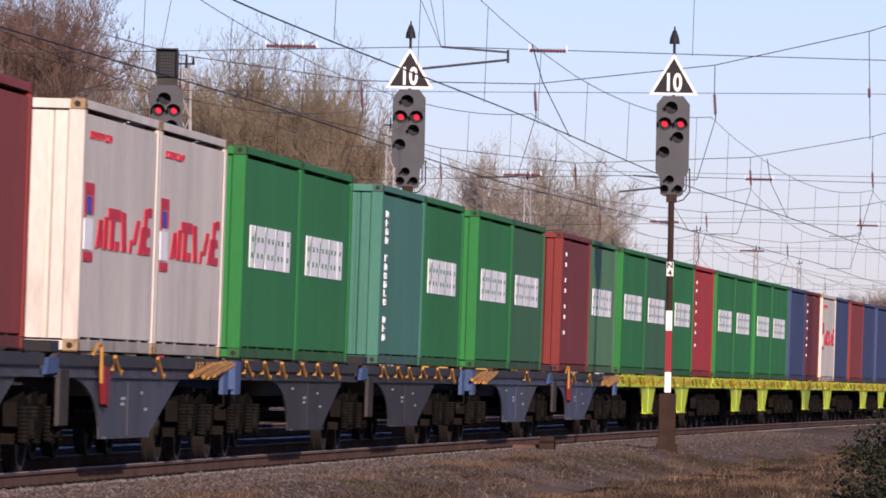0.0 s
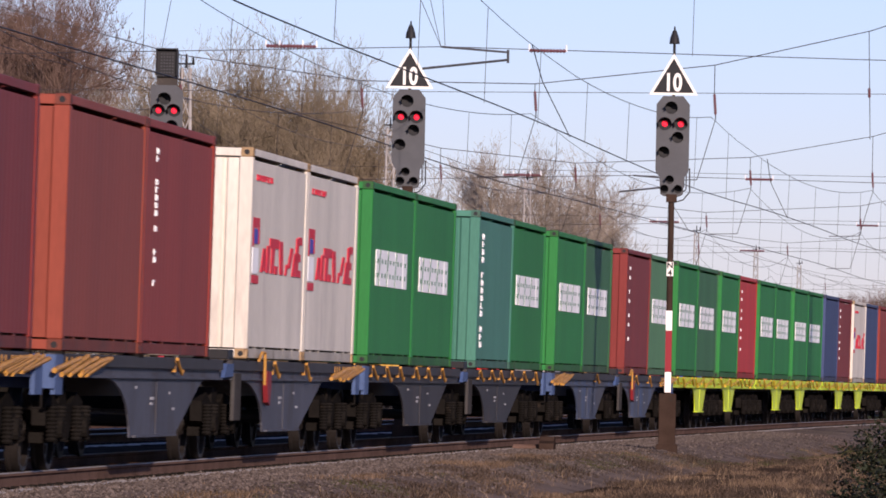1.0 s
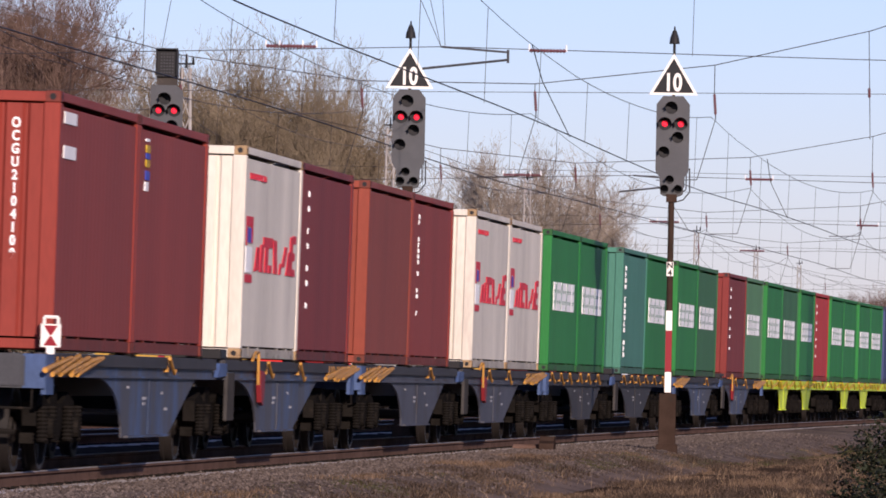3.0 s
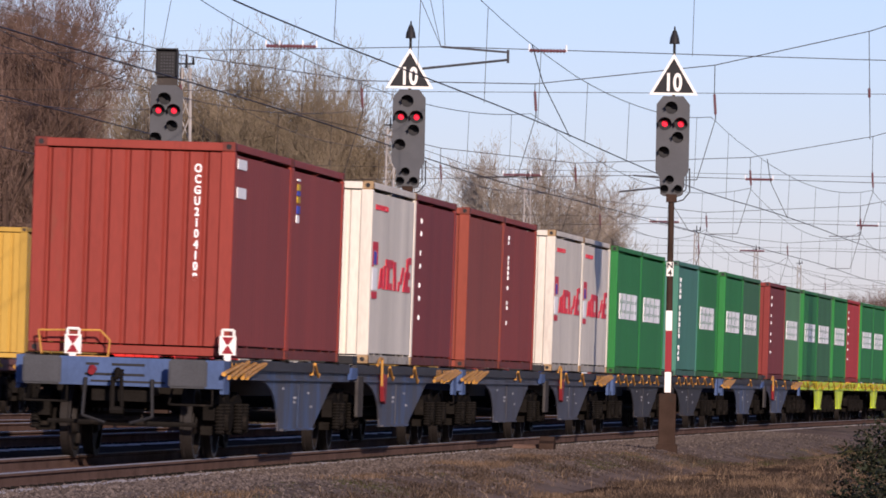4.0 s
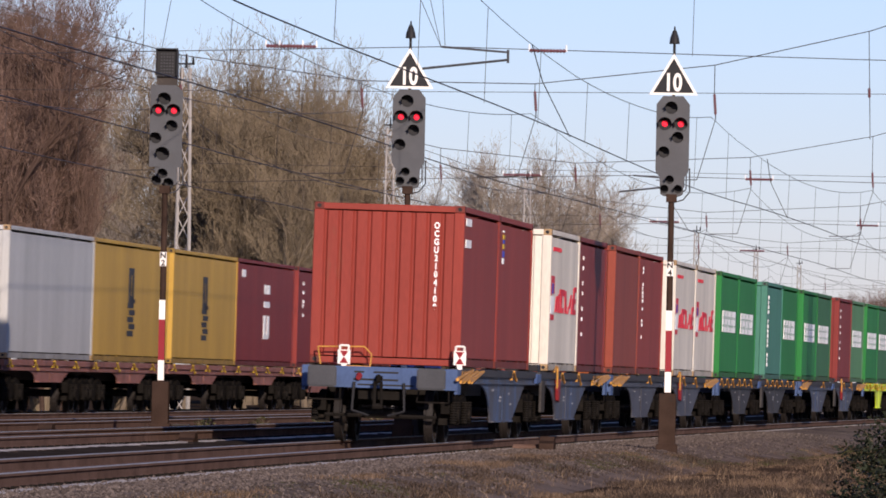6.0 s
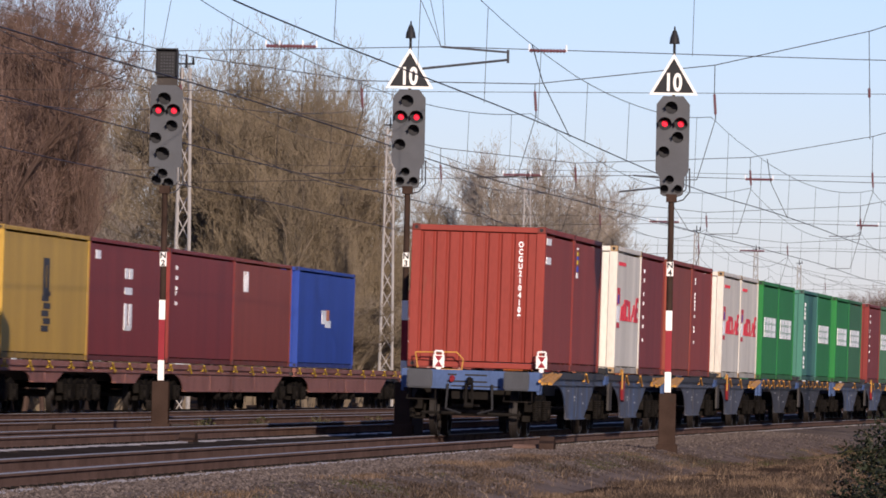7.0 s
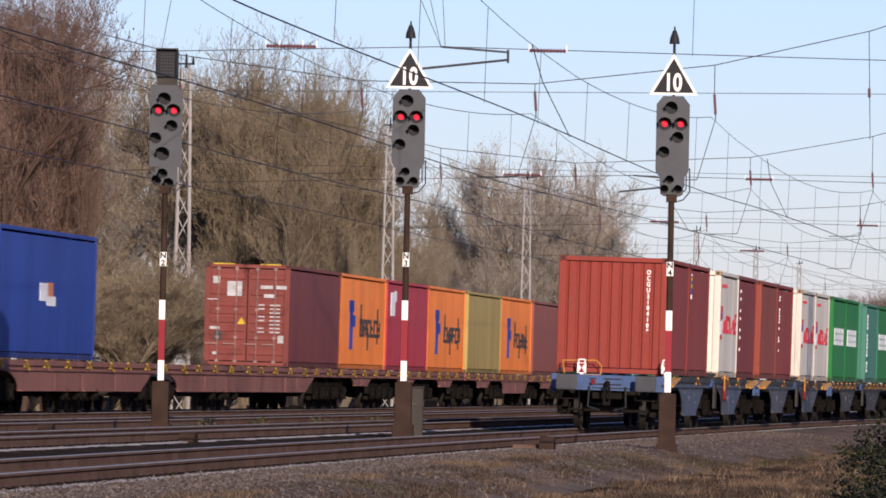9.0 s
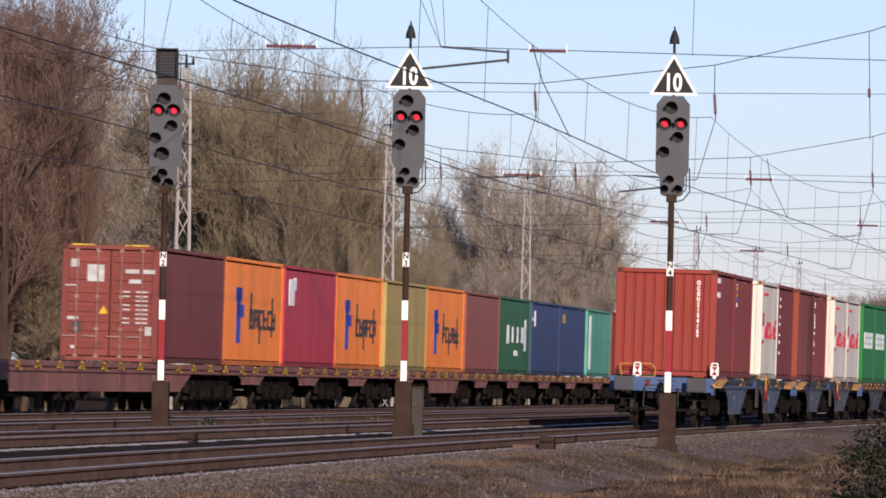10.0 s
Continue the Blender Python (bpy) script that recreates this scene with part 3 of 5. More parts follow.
front_box = forty("yellow", -148.3, "mustard-yellow high container on a brown wagon")
red_box = forty("signal_red", -124.75, "bright red high container with white lettering", kind="plain")
marks(red_box, "white_word", WHITE_MARK, block_word(2.6, 7.8, 0.95, 0.62, 8, rnd_m), L40, "white sweeping lettering")
marks(red_box, "white_swash", WHITE_MARK, [(7.2, 0.35, 1.7, 0.5), (6.9, 0.8, 2.1, 0.1), (7.5, 0.4, 0.6, 0.4), (9.0, 0.6, 0.8, 0.16)], L40)
end_marks(red_box, "white_code", WHITE_MARK, [(0.42, 0.12, 0.9, 1.45)], L40)
end_marks(red_box, "warning_patch", HOOK_YELLOW, [(1.25, 0.16, 2.05, 0.14), (1.95, 0.34, 2.1, 0.14)], L40, "yellow warning patch")
ms_box = forty("white", -112.3, "white high container with pale blue and grey lettering")
marks(ms_box, "pale_emblem", PALE_BLUE_MARK, [(1.5, 1.5, 0.7, 0.7), (1.5, 1.5, 1.5, 0.8)], L40, "pale blue square emblems")
marks(ms_box, "dark_word", BLACK_MARK, block_word(4.9, 5.0, 1.52, 0.72, 5, rnd_m) + block_word(4.9, 5.0, 0.62, 0.68, 6, rnd_m), L40, "dark lettering in two rows")
grey_box = forty("grey", -98.6, "plain pale grey high container")
for at in (-86.35, -73.3):
    yb = forty("yellow", at, "mustard-yellow high container with a dark upright word")
    marks(yb, "dark_word", BLACK_MARK, [(5.5, 0.85, 1.42, 0.85), (5.9, 0.7, 1.42, 0.1)] + [(5.4 + 0.25 * (i % 2), 0.95, 1.3 - i * 0.17, 0.13) for i in range(5)], L40, "dark upright lettering")
    marks(yb, "word_core", BOX["yellow"], [(5.8, 0.22, 1.6, 0.5)], L40)
bx = forty("maroon", -61.05, "brown high container with upright white lettering")
marks(bx, "white_code", WHITE_MARK, [(5.6, 0.5, 2.0, 0.25), (6.3, 0.5, 2.0, 0.25), (5.6, 1.2, 1.62, 0.17), (5.6, 0.45, 0.75, 0.65), (6.35, 0.45, 0.8, 0.6), (5.7, 1.0, 0.75, 0.12), (0.9, 0.7, 2.4, 0.2)], L40)
bx = forty("maroon", -47.9, "maroon high container with small white marks")
marks(bx, "white_code", WHITE_MARK, column(1.1, 0.32, 2.5, 0.10, 8, (1, 3, 6)), L40)
bx = forty("brown_b", -35.65, "faded brown high container with a white stencil")
marks(bx, "white_code", WHITE_MARK, block_word(1.9, 1.0, 2.0, 0.55, 2, rnd_m), L40)
L45 = 13.716
blue_box = forty("blue_b", -21.7, "bright blue high container with white end marks and a small emblem", L=L45)
end_marks(blue_box, "white_code", WHITE_MARK, [(0.25, 0.2, 0.15, 0.7), (0.25, 0.2, 0.95, 0.8), (0.25, 0.2, 1.85, 0.75), (0.8, 0.25, 0.2, 0.2), (0.8, 0.25, 2.2, 0.2)], L45)
marks(blue_box, "white_emblem", WHITE_MARK, [(5.6, 1.1, 1.3, 0.4), (6.6, 1.2, 1.2, 0.22)], L45)
marks(blue_box, "orange_emblem", ORANGE_MARK, [(6.6, 0.8, 1.4, 0.32)], L45)
door_box = forty("dull", 28.3, "red-brown high container with closed double doors", kind="door")
def orange_box(at):
    o = forty("orange", at, "orange high container with blue and dark lettering")
    marks(o, "blue_emblem", BLUE_MARK, [(2.3, 1.3, 1.75, 0.35), (2.6, 1.4, 1.3, 0.35), (2.5, 0.8, 0.6, 1.5)], L40, "blue emblem")
    marks(o, "dark_word", BLACK_MARK, block_word(5.2, 5.6, 1.0, 0.55, 6, rnd_m) + [(5.3, 0.3, 1.2, 0.8), (7.2, 0.3, 0.6, 0.7), (9.8, 0.3, 0.8, 1.1)], L40, "dark lettering")
orange_box(40.55)
bx = forty("crimson", 53.2, "crimson high container with a white stencil")
marks(bx, "white_code", WHITE_MARK, [(1.0, 1.2, 1.75, 0.75), (2.0, 0.6, 2.2, 0.35)], L40)
orange_box(65.5)
forty("yellow_b", 78.9, "pale mustard high container")
orange_box(91.15)
forty("rosy", 104.2, "faded brown high container")
bx = forty("green_dark", 116.5, "dark green high container with white lettering")
marks(bx, "white_word", WHITE_MARK, [(3.0, 0.9, 1.15, 0.7), (5.0, 0.6, 1.2, 0.6), (7.0, 0.6, 1.2, 0.6), (8.8, 1.6, 1.2, 0.6), (10.0, 0.7, 0.9, 1.2), (6.0, 1.4, 0.7, 0.2)], L40)
bx = forty("blue", 129.6, "navy high container with white marks")
marks(bx, "white_code", WHITE_MARK, [(1.0, 0.6, 1.9, 0.6), (0.1, 0.5, 2.1, 0.15)], L40)
bx = forty("blue", 141.9, "navy high container with a yellow patch")
marks(bx, "yellow_patch", HOOK_YELLOW, [(1.4, 1.2, 2.15, 0.35)], L40)
bx = forty("aqua", 155.3, "aqua high container with a white code strip")
marks(bx, "white_code", WHITE_MARK, [(0.9, 1.0, 0.3, 2.3)], L40)
for i, c in enumerate(("brown", "green", "blue", "maroon", "orange", "brown")):
    forty(c, 168.5 + i * 13.0, c + " high container on a brown wagon")

def doors(ob, L, H, m):
    """Two door leaves with ribs, lock bars and stickers on the end that faces backwards."""
    for s in (-1, 1):
        bm = bmesh.new()
        y0, y1 = (-1.10, -0.015) if s < 0 else (0.015, 1.10)
        box(bm, -L / 2 + 0.03, -L / 2 + 0.07, y0, y1, 0.14, H - 0.14)
        ribs = []
        for z in (0.35, 0.78, 1.0, 1.25, 1.5, 1.72, 2.05, 2.5):
            ribs.append(bmesh.new())
            slab(ribs[-1], [(-L / 2 + 0.03, z - 0.05), (-L / 2 + 0.008, z - 0.02), (-L / 2 + 0.008, z + 0.09), (-L / 2 + 0.03, z + 0.12)], y0 + 0.06, y1 - 0.06)
        leaf = part("door", bm, m, ob, "ribbed door leaf")
        for rb in ribs:
            part("rib", rb, m, leaf)
        for k in (0.28, 0.76):
            bm = bmesh.new()
            y = y0 + (y1 - y0) * k
            tube(bm, (-L / 2 - 0.012, y, 0.08), (-L / 2 - 0.012, y, H - 0.06), 0.017, n=6)
            for z in (0.12, 0.8, 1.6, 2.75):
                box(bm, -L / 2 - 0.03, -L / 2 + 0.03, y - 0.05, y + 0.05, z - 0.04, z + 0.04)
            box(bm, -L / 2 - 0.035, -L / 2 - 0.015, y - 0.02, y + 0.35, 0.60, 0.635)
            part("lock_bar", bm, LOCK_BAR, leaf, "worn painted lock bar")
    bm = bmesh.new()
    for y, w, z, h in [(1.38, 0.42, 1.98, 0.42)]:
        box(bm, -L / 2 - 0.002, -L / 2 + 0.006, -1.219 + y, -1.219 + y + w, z, z + h)
    for y, w, z, h in [(0.16, 0.16, 0.66, 0.22), (0.1, 0.3, 2.2, 0.1), (0.5, 0.35, 2.2, 0.1), (0.45, 0.3, 1.95, 0.1), (2.0, 0.28, 1.02, 0.08), (2.05, 0.3, 1.86, 0.03), (2.02, 0.2, 2.33, 0.2), (2.05, 0.13, 0.3, 0.08)]:
        box(bm, -L / 2 - 0.002, -L / 2 + 0.006, -1.219 + y, -1.219 + y + w, z, z + h)
    for i in range(8):
        box(bm, -L / 2 - 0.002, -L / 2 + 0.006, -0.95, -0.65, 1.72 - i * 0.11, 1.76 - i * 0.11)
        if i % 3 != 2:
            box(bm, -L / 2 - 0.002, -L / 2 + 0.006, -0.5, -0.32, 1.72 - i * 0.11, 1.76 - i * 0.11)
    tagged(part("sticker", bm, NOTE, ob, "white stickers and stencils"), kind="stuff")
    bm = bmesh.new()
    plate(bm, [(0.02, 1.18), (0.28, 1.18), (0.15, 1.38)], -L / 2 - 0.004, -L / 2 + 0.006)
    part("warning_triangle", bm, HOOK_YELLOW, ob)
    bm = bmesh.new()
    box(bm, -L / 2 - 0.001, -L / 2 + 0.007, 0.72, 0.93, 0.7, 0.98)
    part("plate", bm, BUFFER_GREY, ob, "grey data plate")
    bm = bmesh.new()
    for y in (-0.95, 0.4):
        box(bm, -L / 2 - 0.004, -L / 2 + 0.02, y, y + 0.6, H - 0.02, H + 0.015)
    part("edge_stripe", bm, HOOK_YELLOW, ob, "yellow height marking")
doors(door_box, L40, H40, BOX["dull"])

# ---------------------------------------------------------------- wagons
def bogie(parent, x, frame_mat):
    """A two-axle bogie: side frames with springs, bolster, wheelsets."""
    bm = bmesh.new()
    for s in (-1, 1):
        y0, y1 = s * 0.93, s * 1.07
        slab(bm, [(x - 1.35, 0.72), (x - 1.3, 0.48), (x - 1.02, 0.42), (x - 0.6, 0.5), (x - 0.32, 0.32), (x + 0.32, 0.32), (x + 0.6, 0.5), (x + 1.02, 0.42), (x + 1.3, 0.48), (x + 1.35, 0.72), (x + 0.9, 0.82), (x + 0.45, 0.7), (x - 0.45, 0.7), (x - 0.9, 0.82)], min(y0, y1), max(y0, y1))
        for w in (-0.9, 0.9):
            box(bm, x + w - 0.16, x + w + 0.16, min(y0, y1) - 0.06, max(y0, y1) + 0.06, 0.3, 0.62)
    box(bm, x - 0.25, x + 0.25, -1.05, 1.05, 0.58, 0.88)
    b = part("bogie", bm, frame_mat, parent, "grimy two-axle bogie")
    for s in (-1, 1):
        for w in (-1.2, -0.6, 0.6, 1.2):
            bm = bmesh.new()
            prev = None
            for i in range(19):
                r = 0.066 if i % 2 else 0.046
                ring = [bm.verts.new((x + w + math.cos(j * math.tau / 8) * r, s * 1.12 + math.sin(j * math.tau / 8) * r, 0.32 + i * 0.02)) for j in range(8)]
                if prev:
                    for j in range(8):
                        bm.faces.new((prev[j], prev[(j + 1) % 8], ring[(j + 1) % 8], ring[j]))
                prev = ring
            part("spring", bm, STEEL_DARK, b)
        for w in (-0.9, 0.9):
            bm = bmesh.new()
            tube(bm, (x + w, s * 1.0, 0.46), (x + w, s * 1.2, 0.46), 0.13, 0.11, 12)
            part("axle_box", bm, STEEL_DARK, b)
    for w in (-0.9, 0.9):
        bm = bmesh.new()
        tube(bm, (0, -0.95, 0), (0, 0.95, 0), 0.08, n=10)
        for s in (-1, 1):
            prof = [(0.66, 0.475), (0.69, 0.475), (0.705, 0.455), (0.80, 0.45), (0.80, 0.40), (0.74, 0.38), (0.74, 0.17), (0.80, 0.14), (0.80, 0.08), (0.64, 0.08), (0.64, 0.17), (0.70, 0.2), (0.70, 0.38), (0.66, 0.40)]
            rings, n = [], 28
            for y, r in prof:
                rings.append([bm.verts.new((math.cos(i * math.tau / n) * r, s * y, math.sin(i * math.tau / n) * r)) for i in range(n)])
            for j in range(len(prof)):
                a, c = rings[j], rings[(j + 1) % len(prof)]
                for i in range(n):
                    bm.faces.new((a[i], a[(i + 1) % n], c[(i + 1) % n], c[i]))
            for i in range(3):
                t = i * math.tau / 3
                box(bm, -0.02, 0.02, s * 0.745 - 0.02, s * 0.745 + 0.02, 0.2, 0.34, Matrix.Rotation(t, 4, "Y"))
        ws = part("wheelset", bm, WHEEL_STEEL, b, "worn steel wheelset")
        ws.matrix_basis = pose(x + w, 0, 0.453)
        WHEELS.append((ws, x + w))
    return b
WHEELS = []

def belly(x0, x1, a0, a1, low, ends, top=1.215, deck=0.97):
    """Side sill outline: deep plate between x0 and x1, a round arch towards a0, a slope up to a1."""
    left = [(a0 + (x0 - a0) * math.sin(t), deck + (low - deck) * (1 - math.cos(t))) for t in [i * math.pi / 16 for i in range(0, 9)]]
    right = [(a1, deck), (a1 + (x1 - a1) * 0.10, deck + (low - deck) * 0.07), (x1, low)]
    return [(ends[0], top), (ends[0], deck)] + left + right[::-1] + [(ends[1], deck), (ends[1], top)]

def wagon(kind, body, label, group, hook=HOOK, bogies=(), box_len=12.15, side=None, headstock=None, regular=False, lever=False):
    ob = tagged(new("container_wagon"), label, "wagon", group)
    ends, (x0, x1, a0, a1, low) = side
    rnd = random.Random(int(abs(ends[0]) * 100) + len(label))
    for s in (-1, 1):
        bm = bmesh.new()
        y = s * 1.17
        slab(bm, belly(x0, x1, a0, a1, low, ends), y - 0.012, y + 0.012)
        box(bm, ends[0], ends[1], y - 0.05, y + 0.05, 0.973, 0.997)
        box(bm, x0 + 0.15, x1 - 0.15, y - 0.06, y + 0.06, low - 0.0, low + 0.025)
        x = x0 + (x1 - x0) * 0.55
        box(bm, x - 0.008, x + 0.008, y - 0.022, y + 0.022, low + 0.03, 0.97)
        part("side_sill", bm, body, ob, "deep-bellied side sill")
    for s in (-1, 1):
        bm = bmesh.new()
        box(bm, ends[0] + 0.02, ends[1] - 0.02, s * 1.17 - 0.055, s * 1.17 + 0.055, 1.09, 1.212)
        # kind blue: dark colour stands for the shade just under the containers
        part("deck_rail", bm, WAGON_DARK if kind == "blue" else body, ob, "deck edge, shade painted in on the articulated wagons")
    bm = bmesh.new()
    box(bm, ends[0] + 0.1, ends[1] - 0.1, -0.25, 0.25, 0.75, 1.19)
    for k in range(7):
        x = ends[0] + 0.2 + (ends[1] - ends[0] - 0.4) * k / 6
        box(bm, x - 0.08, x + 0.08, -1.15, 1.15, 1.0, 1.19)
    part("underframe", bm, WAGON_DARK, ob, "sooty centre beam and cross members")
    for x in (-box_len / 2 + 0.09, -0.12, 0.12, box_len / 2 - 0.09) if box_len < 12.17 else (-box_len / 2 + 0.09, box_len / 2 - 0.09):
        for s in (-1, 1):
            bm = bmesh.new()
            box(bm, x - 0.08, x + 0.08, s * 1.138 - 0.09, s * 1.138 + 0.09, 1.2, 1.238)
            part("container_seat", bm, STEEL_DARK, ob)
    if kind == "blue" and a0 < -4:
        bm = bmesh.new()
        box(bm, -7.4, -6.75, -1.25, -1.2, 0.48, 1.06)
        part("bogie_screen", bm, SCREEN, ob, "grey plate beside the shared bogie", 0.01)
        bm = bmesh.new()
        slab(bm, [(-8.3, 1.0), (-8.1, 1.17), (-7.45, 1.17), (-7.45, 1.02)], -1.24, -1.19)
        part("bogie_cover", bm, CLEAN_BLUE, ob, "blue cover over the shared bogie")
        bm = bmesh.new()
        box(bm, -7.75, -7.2, -1.2, -0.6, 1.22, 1.34)
        part("stop_block", bm, SIGNAL_BLACK, ob, "black stop block", 0.01)
    # small stencilled notes on the sill
    if kind == "blue":
        mid = (x0 + x1) / 2
        for x, w_, z in ((mid - 1.6, 0.3, 0.86), (mid - 0.3, 0.55, 0.74), (mid - 0.3, 0.4, 0.68), (mid + 1.3, 0.22, 0.8), (mid + 1.6, 0.4, 0.62)):
            bm = bmesh.new()
            box(bm, x, x + w_ * 0.6, -1.186, -1.181, z, z + 0.03)
            part("stencil", bm, NOTE, ob, "small grimy white stencil")
    # lashing gear along the near sill
    spots = []
    if regular:
        gap = 3.1 if kind == "rust" else 2.0 if kind == "blue" else 1.3
        spots = [(x + rnd.uniform(-0.3, 0.3), 2 if kind == 'lime' and rnd.random() < 0.5 else 1) for x in np.arange(-5.6, 5.7, gap)]
    else:
        d = 1 if a0 < -4 else -1
        spots = [(d * (6.0 - k * 0.33) + rnd.uniform(-0.1, 0.1), 2) for k in range(8)]
        spots += [(x0 + 0.6, 0), (x1 + 0.3, 0)] if d > 0 else [(x1 - 0.4, 0)]
    for x, n in spots:
        if not ends[0] + 0.2 < x < ends[1] - 0.2:
            continue
        for s in (-1, 1):
            bm = bmesh.new()
            y = s * 1.27
            if n == 2 and kind != "rust":
                # long posts folded flat, one over the other
                lean = rnd.uniform(1.2, 1.9)
                foot = rnd.uniform(1.0, 1.06)
                tube(bm, (x - lean / 2, y, foot), (x + lean / 2, y - 0.02, rnd.uniform(1.14, 1.2)), 0.030, 0.024, 6)
            else:
                lean = rnd.uniform(0.35, 0.6) * (0.8 if kind == "rust" else 1)
                drop = rnd.uniform(0.98, 1.05)
                tube(bm, (x - lean / 2, y, 1.2), (x + lean / 2, y, drop), 0.022, 0.018, 6)
                tube(bm, (x + lean / 2, y, drop), (x + lean / 2 + 0.1, y, drop + 0.04), 0.017, n=6)
            box(bm, x - 0.05, x + 0.05, s * 1.20 - 0.03, s * 1.20 + 0.06, 1.05, 1.18)
            part("lashing_hook", bm, hook, ob, "folded lashing hook")
    for x in bogies:
        bogie(ob, x, STEEL_DARK)
    if headstock is not None:
        e = headstock
        d = -1 if e < 0 else 1
        bm = bmesh.new()
        box(bm, e - 0.05, e + 0.05, -1.25, 1.25, 0.86, 1.2)
        for s in (-1, 1):
            box(bm, min(e, e - d * 0.5), max(e, e - d * 0.5), s * 1.23 - 0.025, s * 1.23 + 0.025, 0.80, 1.2)
        part("headstock", bm, CLEAN_BLUE if kind == "blue" else body, ob, "end beam")
        for y0, z0, w_, h_ in ((0.25, 1.10, 0.16, 0.03), (-0.3, 1.10, 0.4, 0.03), (-0.3, 0.98, 0.45, 0.03), (0.12, 0.98, 0.3, 0.03), (-0.55, 0.9, 0.9, 0.025)):
            bm = bmesh.new()
            box(bm, e + d * 0.045, e + d * 0.056, y0, y0 + w_, z0, z0 + h_)
            part("slot", bm, SIGNAL_BLACK, ob)
        bm = bmesh.new()
        tube(bm, (e + d * 0.05, 0.33, 1.05), (e + d * 0.14, 0.33, 1.02), 0.055, 0.04, 10)
        part("tap", bm, RAG_RED, ob, "red air-brake tap")
        bm = bmesh.new()
        box(bm, min(e - d * 0.1, e - d * 0.35), max(e - d * 0.1, e - d * 0.35), -0.35, 0.35, 0.68, 0.86)
        part("draw_gear", bm, STEEL_DARK, ob, "dark draw gear under the deck")
        for s in (-1, 1):
            bm = bmesh.new()
            tube(bm, (e, s * 0.875, 1.03), (e + d * 0.42, s * 0.875, 1.03), 0.11, 0.1, 12)
            box(bm, e + d * 0.47 - 0.04, e + d * 0.47 + 0.04, s * 0.875 - 0.23, s * 0.875 + 0.23, 0.86, 1.2)
            bmesh.ops.bevel(bm, geom=bm.edges[:], offset=0.022, segments=2, affect="EDGES")
            part("buffer", bm, BUFFER_GREY, ob, "grey rectangular buffer head")
        bm = bmesh.new()
        box(bm, min(e, e + d * 0.2), max(e, e + d * 0.2), -0.05, 0.05, 0.98, 1.06)
        tube(bm, (e + d * 0.2, 0, 1.05), (e + d * 0.32, 0, 0.95), 0.045, 0.03, 8)
        tube(bm, (e + d * 0.25, 0.05, 0.97), (e + d * 0.2, 0.06, 0.55), 0.03, 0.03, 8)
        tube(bm, (e + d * 0.25, -0.05, 0.97), (e + d * 0.2, -0.06, 0.62), 0.025, 0.025, 8)
        tube(bm, (e + d * 0.2, -0.08, 0.57), (e + d * 0.2, 0.08, 0.57), 0.05, n=8)
        part("coupling", bm, STEEL_DARK, ob, "greasy screw coupling and hook")
        for s in (-1, 1):
            bm = bmesh.new()
            tube(bm, (e + d * 0.1, s * 0.4, 0.95), (e + d * 0.14, s * 0.42, 0.5), 0.025, 0.02, 6)
            tube(bm, (e + d * 0.14, s * 0.42, 0.5), (e + d * 0.12, s * 0.15, 0.42), 0.02, n=6)
            part("brake_hose", bm, SIGNAL_BLACK, ob, "hanging brake hose")
            bm = bmesh.new()
            tube(bm, (e - d * 0.3, s * 0.9, 0.42), (e - d * 0.3, s * 0.3, 0.42), 0.03, n=6)
            part("brake_beam", bm, STEEL_DARK, ob)
        for s in (-1, 1):
            bm = bmesh.new()
            y = s * 0.875
            for a, b in (((e, y - 0.24, 0.84), (e + d * 0.15, y - 0.26, 0.66)), ((e + d * 0.15, y - 0.26, 0.66), (e + d * 0.15, y + 0.26, 0.66)), ((e + d * 0.15, y + 0.26, 0.66), (e, y + 0.24, 0.84))):
                tube(bm, a, b, 0.014, n=6)
            part("step", bm, STEEL_DARK, ob, "shunter's step")
    if lever:
        bm = bmesh.new()
        slab(bm, [(-4.2, 1.10), (-3.75, 1.08), (-3.75, 0.85), (-3.85, 0.66), (-4.05, 0.70), (-4.15, 0.9)], -1.26, -1.2)
        part("brake_cover", bm, RAG_RED, ob, "red brake cover")
        bm = bmesh.new()
        tube(bm, (-4.9, -1.27, 1.32), (-4.6, -1.27, 1.32), 0.02, n=6), tube(bm, (-4.6, -1.27, 1.32), (-4.55, -1.27, 0.92), 0.02, n=6)
        tube(bm, (-5.2, -1.27, 1.22), (-4.9, -1.27, 1.32), 0.02, n=6)
        part("handrail", bm, HOOK, ob, "ochre handrail")
    return ob

A_SIDE = ((-6.58, 7.5), (-0.4, 3.4, -2.5, 5.9, 0.33))
B_SIDE = ((-7.5, 6.58), (-3.9, -0.1, -6.25, 2.7, 0.33))
LIME_A = ((-6.55, 6.65), (0.5, 2.7, -0.6, 3.7, 0.40))
LIME_B = ((-6.65, 6.55), (-3.5, -1.3, -4.6, -0.2, 0.40))
near_group = "wagons of the departing train"
paints = [("blue", WAGON_BLUE), ("blue", WAGON_BLUE), ("blue", WAGON_GREY), ("blue", WAGON_GREY), ("blue", WAGON_DARK), ("blue", WAGON_DARK), ("blue", WAGON_BLUE), ("blue", WAGON_BLUE)]
wagons = []
